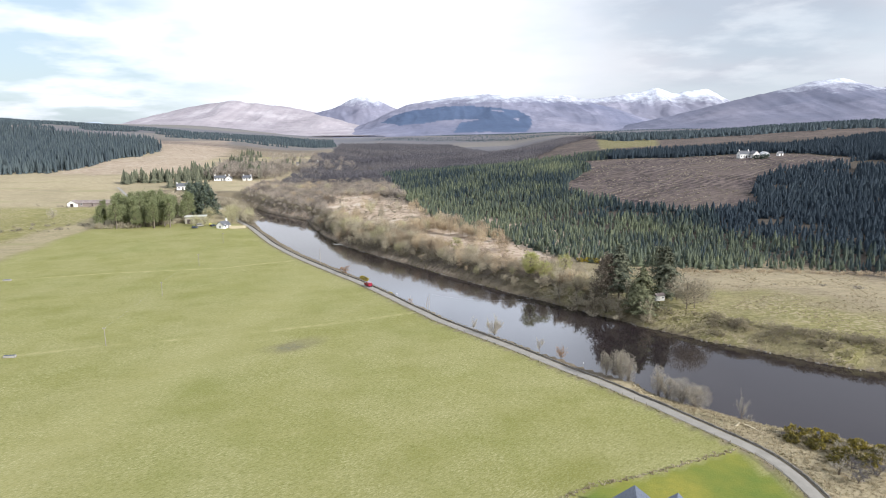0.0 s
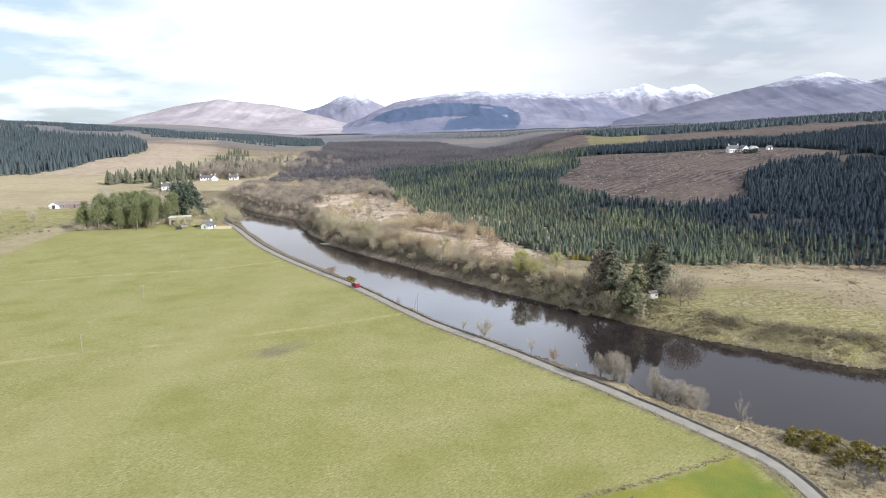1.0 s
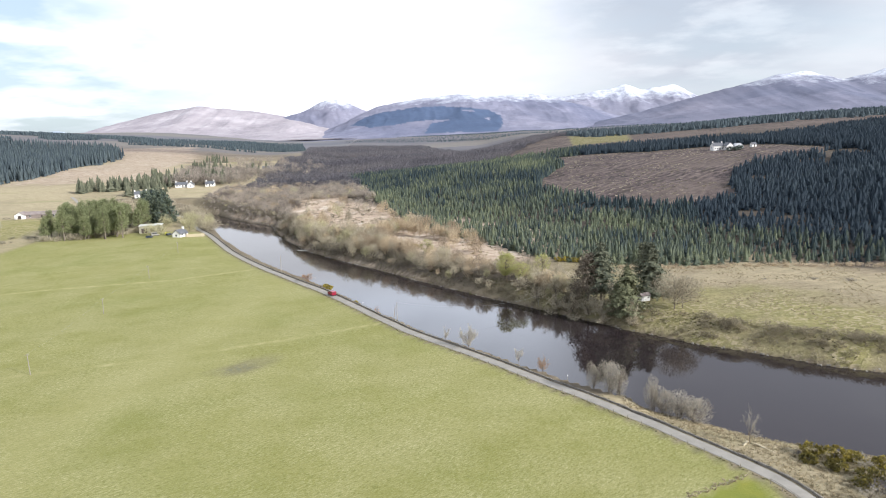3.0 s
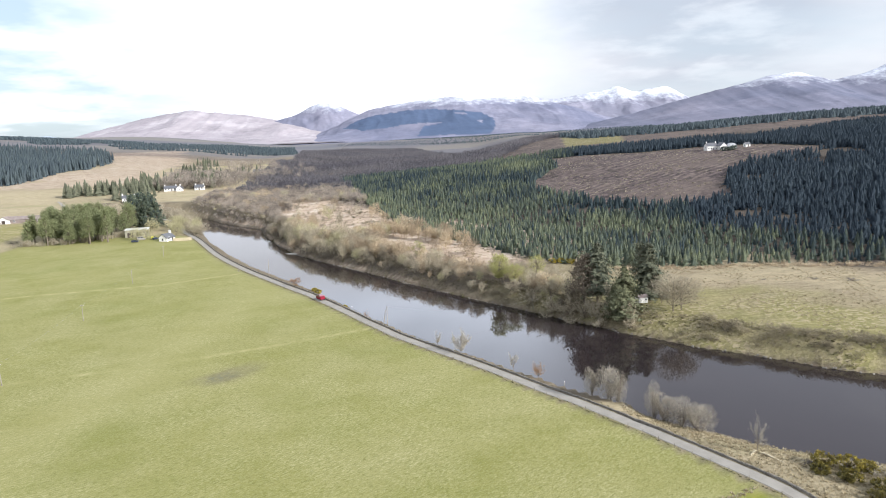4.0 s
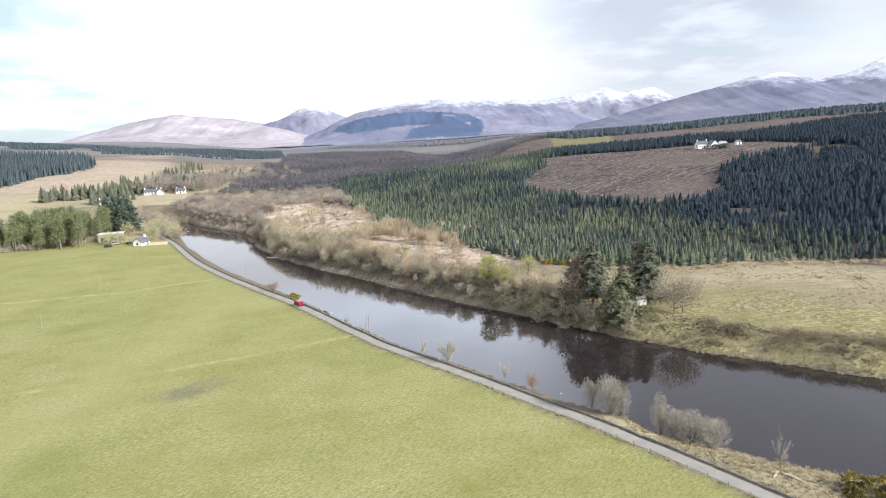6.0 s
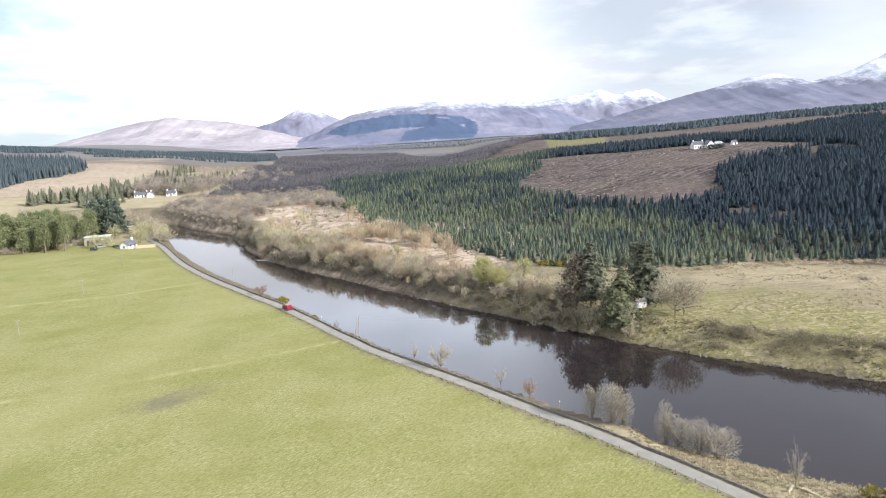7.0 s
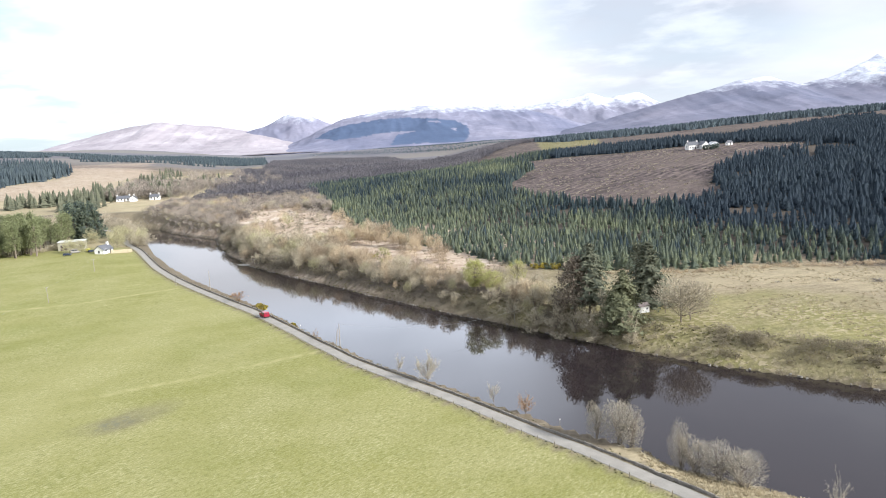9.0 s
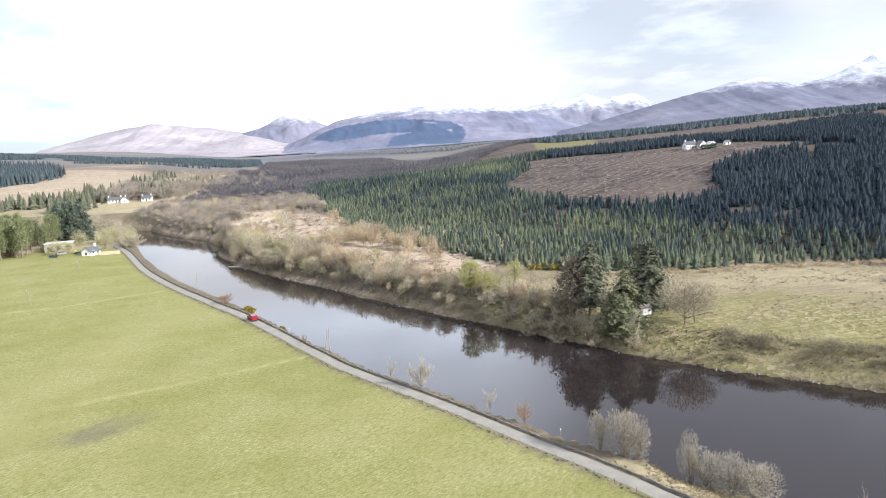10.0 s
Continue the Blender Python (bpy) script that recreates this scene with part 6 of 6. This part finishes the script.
def gabled(name, label, x, y, turn, long, wide, eaves, ridge, wall, roof, windows=3, chimneys=1, door=True, z=None, gable_window=True, category="house"):
    """A house with its ridge along its local x: walls with gables, two roof slopes, windows, a door, chimneys."""
    t = thing(name, label, category, pose(x, y, (ground_at(x, y) if z is None else z) - 0.25, 0, 0, turn))
    part("wall", prism([(-wide / 2, 0), (wide / 2, 0), (wide / 2, eaves), (0, ridge), (-wide / 2, eaves)], long), wall, t)
    rise = ridge - eaves
    for s in (-1, 1):
        out = 0.35
        k = out / (wide / 2)
        prof = [(s * (wide / 2 + out), eaves - rise * k + 0.03), (0, ridge + 0.03), (0, ridge + 0.2), (s * (wide / 2 + out), eaves - rise * k + 0.18)]
        part("roof", prism(prof, long + 0.6), roof, t, "pitched slate roof slope" if roof is M_SLATE else "")
    for k in range(chimneys):
        cx = (long / 2 - 0.5) * (1 if k == 0 else -1)
        stack = part("chimney", box((0.7, 0.9, 1.4), (cx, 0, ridge + 0.45), 0.03), wall, t)
        part("pot", rod((cx, 0, ridge + 1.1), (cx, 0, ridge + 1.55), 0.14, 0.12, 8), M_RUSTROOF, stack)
    for s in (-1, 1):
        for k in range(windows):
            wx = (k - (windows - 1) / 2) * long / max(1, windows) * 0.95
            if door and s < 0 and k == windows // 2:
                d = part("door", box((0.95, 0.1, 2.05), (wx, s * (wide / 2 + 0.02), 1.2)), M_DARKBOARD, t, "dark door")
                part("handle", box((0.05, 0.08, 0.14), (wx + 0.35, s * (wide / 2 + 0.09), 1.2)), M_WIRE, d)
                continue
            w = part("window", box((1.15, 0.1, 1.3), (wx, s * (wide / 2 + 0.02), 1.75)), M_VAN, t)
            part("pane", box((0.95, 0.04, 1.1), (wx, s * (wide / 2 + 0.065), 1.75)), M_GLASS, w, "dark window pane")
    if gable_window:
        for s in (-1, 1):
            w = part("window", box((0.1, 1.0, 1.2), (s * (long / 2 + 0.02), 0, eaves * 0.62)), M_VAN, t)
            part("pane", box((0.04, 0.8, 1.0), (s * (long / 2 + 0.065), 0, eaves * 0.62)), M_GLASS, w, "dark window pane")
    return t


near_house = gabled("bungalow", "bungalow with a dark blue slate roof in a bright lawn", 23.5, 71.7, 80, 8.0, 5.6, 2.0, 4.1, M_WHITE, M_BLUESLATE, 3, 0)
part("porch_wall", prism([(-1.4, 0), (1.4, 0), (1.4, 2.0), (0, 3.5), (-1.4, 2.0)], 2.4), M_WHITE, near_house).matrix_basis = pose(-1.4, -2.9, 0, 0, 0, 90)
for s in (-1, 1):
    ob = part("porch_roof", prism([(s * 1.65, 1.76), (0, 3.53), (0, 3.68), (s * 1.65, 1.9)], 2.7), M_BLUESLATE, near_house, "slate porch roof slope")
    ob.matrix_basis = pose(-1.4, -2.9, 0, 0, 0, 90)
gabled("garage", "small outbuilding with a dark slate roof beside the bungalow", 28.9, 73.0, 68, 5.0, 3.6, 1.8, 3.2, M_WHITE, M_BLUESLATE, 1, 0, category="garage")

gabled("cottage", "white gabled cottage with a slate roof at the lane end", -121.5, 336.5, 74, 6.0, 4.4, 2.0, 3.8, M_WHITE, M_SLATE, 2, 1)
gabled("cottage", "white house with a slate roof among dark conifers", -219, 524, 25, 9, 5.5, 3.0, 5.0, M_WHITE, M_SLATE, 3, 2)
gabled("cottage", "long white farmhouse with a gable facing the valley", -213, 594, 12, 10, 5.5, 2.6, 4.6, M_WHITE, M_SLATE, 4, 2)
gabled("cottage", "white gabled wing beside the farmhouse", -204.5, 592, 100, 6, 5.0, 2.6, 4.8, M_WHITE, M_SLATE, 2, 1)
gabled("cottage", "white cottage with two gables above the river woods", -189, 596, 5, 7.5, 5, 2.6, 4.6, M_WHITE, M_SLATE, 3, 2)
gabled("byre", "long low building with a pale sheet roof", -216, 724, 8, 20, 6, 2.4, 3.8, M_WHITE, M_FLATROOF, 5, 0, category="barn")
gabled("byre", "low pale building at the edge of the woods", -195, 722, 0, 10, 6, 2.4, 3.8, M_WHITE, M_FLATROOF, 3, 0, category="barn")
gabled("cottage", "small white cottage far up the valley", -177, 752, 10, 8, 5, 2.6, 4.4, M_WHITE, M_SLATE, 3, 1)
gabled("cottage", "small white cottage far up the valley", -166, 784, -8, 7, 5, 2.6, 4.4, M_WHITE, M_SLATE, 3, 1)

gabled("barn", "long farm shed with a rusty grey sheet roof", -240, 430, 6, 22, 7, 2.6, 4.2, M_RUSTROOF, M_RUSTROOF, 3, 0, category="barn")
steading = gabled("barn", "white gabled barn with a dark doorway", -252, 427, 96, 7, 6, 2.6, 4.4, M_WHITE, M_RUSTROOF, 2, 0, gable_window=False, category="barn")
part("barn_door", box((0.12, 2.0, 2.2), (-3.5, 0, 1.35)), M_DARKBOARD, steading, "dark open doorway")

hill = gabled("hill_house", "white two storey house on the cleared hillside", 243, 566, 6, 9, 6, 3.8, 6.2, M_WHITE, M_SLATE, 4, 2)
gabled("hill_annexe", "white gabled annexe beside the hillside house", 250.5, 562, 95, 7, 6, 3.2, 6.0, M_WHITE, M_SLATE, 2, 0, category="house")
gabled("hill_annexe", "small white outhouse beyond the hillside house", 272, 563, 10, 4, 3.5, 2.4, 3.8, M_WHITE, M_SLATE, 1, 0, category="shed")


def polytunnel(x, y, turn):
    t = thing("polytunnel", "round topped pale plastic tunnel beside the house", "greenhouse", pose(x, y, ground_at(x, y) - 0.2, 0, 0, turn))
    arc = [(3.6 * math.cos(a), 0.2 + 4.2 * math.sin(a)) for a in np.linspace(0, math.pi, 13)]
    part("cover", prism(arc, 8.0), M_DOME, t)
    for k in range(5):
        bm = bmesh.new()
        for p, q in zip(arc, arc[1:]):
            rod((-4.04 + 2.02 * k, p[0] * 1.01, p[1] * 1.01), (-4.04 + 2.02 * k, q[0] * 1.01, q[1] * 1.01), 0.05, 0.05, 5, bm)
        part("hoop", bm, M_WIRE, t)


polytunnel(260, 565, 80)
for k, (x, y) in enumerate([(246, 548), (250, 547), (254, 549)]):
    leafy_tree(x, y, 3.5, 6, 420 + k, "dark clipped bush before the hillside house", M_SPRUCE, "bush", 0.3, "bushes before the house", 0.05, 40, 14, 0.4)


def workshop(x, y, turn):
    t = thing("workshop", "square khaki workshop with a pale flat roof", "building", pose(x, y, ground_at(x, y) - 0.2, 0, 0, turn) @ Matrix.Scale(0.66, 4))
    part("wall", box((16, 11, 5.8), (0, 0, 2.9)), M_CLAD, t)
    part("roof", box((17, 12, 0.45), (0, 0, 6.05), 0.05), M_FLATROOF, t, "pale flat roof slab")
    for k in range(6):
        part("cladding_rib", box((0.18, 0.12, 5.4), (-6.5 + 2.6 * k, -5.54, 2.9)), M_CLAD, t)
    part("loading_door", box((4.2, 0.12, 3.8), (-4.2, -5.56, 2.0)), M_DARKBOARD, t, "dark sliding door")
    for k in range(3):
        w = part("window", box((1.6, 0.12, 1.0), (0.8 + 2.5 * k, -5.56, 3.6)), M_VAN, t)
        part("pane", box((1.4, 0.05, 0.8), (0.8 + 2.5 * k, -5.62, 3.6)), M_GLASS, w, "dark window pane")


workshop(-143.5, 356, 14)


def plank_fence(x, y, turn, n):
    t = thing("board_fence", "pale new timber board fence beside the yard", "fence", pose(x, y, ground_at(x, y) - 0.1, 0, 0, turn))
    for k in range(n):
        part("board", box((0.9, 0.05, 1.5), (k * 0.95, 0, 0.75 + 0.02 * (k % 3))), M_TIMBER, t)


plank_fence(-117.5, 335.0, 10, 9)

# ---- vehicles ----


def wheel(parent, x, y, r=0.235):
    tyre = part("wheel", rod((x, y - 0.08, r), (x, y + 0.08, r), r, r, 18), M_TYRE, parent, "black tyre")
    part("rim", rod((x, y - 0.085, r), (x, y + 0.085, r), r * 0.62, r * 0.62, 12), M_ALLOY, tyre, "silver wheel rim")


def vehicle(name, label, category, x, y, turn, paint, long=3.1, wide=1.28, tall=1.25, bonnet=0.68, nose=0.85):
    """A van or car: a side profile drawn out across, with glass, lamps, bumpers and wheels. Its front faces local +x."""
    t = thing(name, label, category, pose(x, y, ground_at(x, y) + 0.09, 0, 0, turn))
    h = long / 2
    prof = [(-h, 0.23), (h, 0.23), (h, bonnet - 0.09), (h - 0.11, bonnet), (h - nose, bonnet + 0.07), (h - nose - 0.43, tall), (-h + 0.18, tall), (-h, tall - 0.25)]
    bm = prism(prof, wide)
    bmesh.ops.rotate(bm, verts=bm.verts, matrix=Matrix.Rotation(radians(-90), 3, "Z"))
    bmesh.ops.bevel(bm, geom=list(bm.edges), offset=0.05, segments=2, affect="EDGES")
    part("body", bm, paint, t)
    for s in (-1, 1):
        for k, (a, b) in enumerate(((-h + 0.35, -h + 0.42 * long), (-h + 0.45 * long, h - nose - 0.35))):
            part("side_window", box((b - a, 0.03, (tall - bonnet) * 0.55), ((a + b) / 2, s * (wide / 2 + 0.005), (tall + bonnet) / 2 + 0.06)), M_GLASS, t)
        for wx in (-h + 0.54, h - 0.57):
            wheel(t, wx, s * (wide / 2 - 0.07))
        part("headlight", box((0.05, 0.21, 0.12), (h, s * (wide / 2 - 0.2), bonnet - 0.18), 0.015), M_VAN, t, "pale headlight")
        part("tail_light", box((0.04, 0.1, 0.2), (-h, s * (wide / 2 - 0.12), 0.68), 0.01), M_RED, t)
    wind = box((0.04, wide * 0.84, 0.72 * (tall - bonnet)), (0, 0, 0))
    bmesh.ops.rotate(wind, verts=wind.verts, matrix=Matrix.Rotation(math.atan2(-0.43, tall - bonnet - 0.07), 3, "Y"))
    bmesh.ops.translate(wind, verts=wind.verts, vec=(h - nose - 0.19, 0, (tall + bonnet) / 2 + 0.045))
    part("windscreen", wind, M_GLASS, t)
    part("rear_window", box((0.04, wide * 0.76, 0.3), (-h + 0.045, 0, tall - 0.3)), M_GLASS, t)
    part("bumper", box((0.1, wide * 0.96, 0.14), (h + 0.01, 0, 0.3), 0.02), M_TYRE, t)
    part("bumper", box((0.1, wide * 0.96, 0.14), (-h - 0.01, 0, 0.3), 0.02), M_TYRE, t)
    return t


vehicle("red_van", "bright red van driving along the narrow lane", "van", -29.2, 210.6, 122, M_RED, 3.5, 1.4, 1.45, 1.0, 1.0)
vehicle("grey_van", "pale grey van parked in the cottage yard", "van", -135.5, 341.0, 20, M_COPE, 3.6, 1.4, 1.6, 0.8, 0.7)
vehicle("dark_car", "dark car parked before the workshop", "car", -135.5, 333.6, 10, M_BLUE, 3.1, 1.28, 1.1)
vehicle("blue_car", "blue car parked beside the white cottage", "car", -128.6, 341.0, 60, M_BLUE, 3.1, 1.28, 1.1)
vehicle("yellow_truck", "small bright yellow truck in the yard", "truck", -130.8, 343.5, 100, M_YELLOW, 2.9, 1.25, 1.35)


def gravel_bar(x, y, long, wide, turn):
    """A low spit of pale gravel that breaks the water."""
    rng = np.random.RandomState(6)
    bm = bmesh.new()
    bmesh.ops.create_icosphere(bm, subdivisions=4, radius=1.0)
    for v in bm.verts:
        v.co = Vector((v.co.x * long * (1 + 0.2 * math.sin(3 * v.co.y)), v.co.y * wide, v.co.z * 0.45 - 0.15)) + Vector(rng.normal(size=3) * 0.04)
    t = thing("gravel_bar", "low spit of pale gravel at the river edge", "gravel", pose(x, y, 0, 0, 0, turn))
    part("gravel", bm, M_COPE, t)


gravel_bar(-57.0, 316.0, 4.5, 1.3, -20)

# ---- the whole site to metres; the far hills keep their distance and stand on the raised plain ----
for ob in list(scene.objects):
    if ob.parent is None and ob.type in {"MESH", "EMPTY"}:
        if ob.name.startswith("backdrop"):
            ob.matrix_basis = Matrix.Translation((1.6, 8.0, 19.0)) @ ob.matrix_basis
        else:
            ob.matrix_basis = Matrix.Scale(SITE, 4) @ ob.matrix_basis
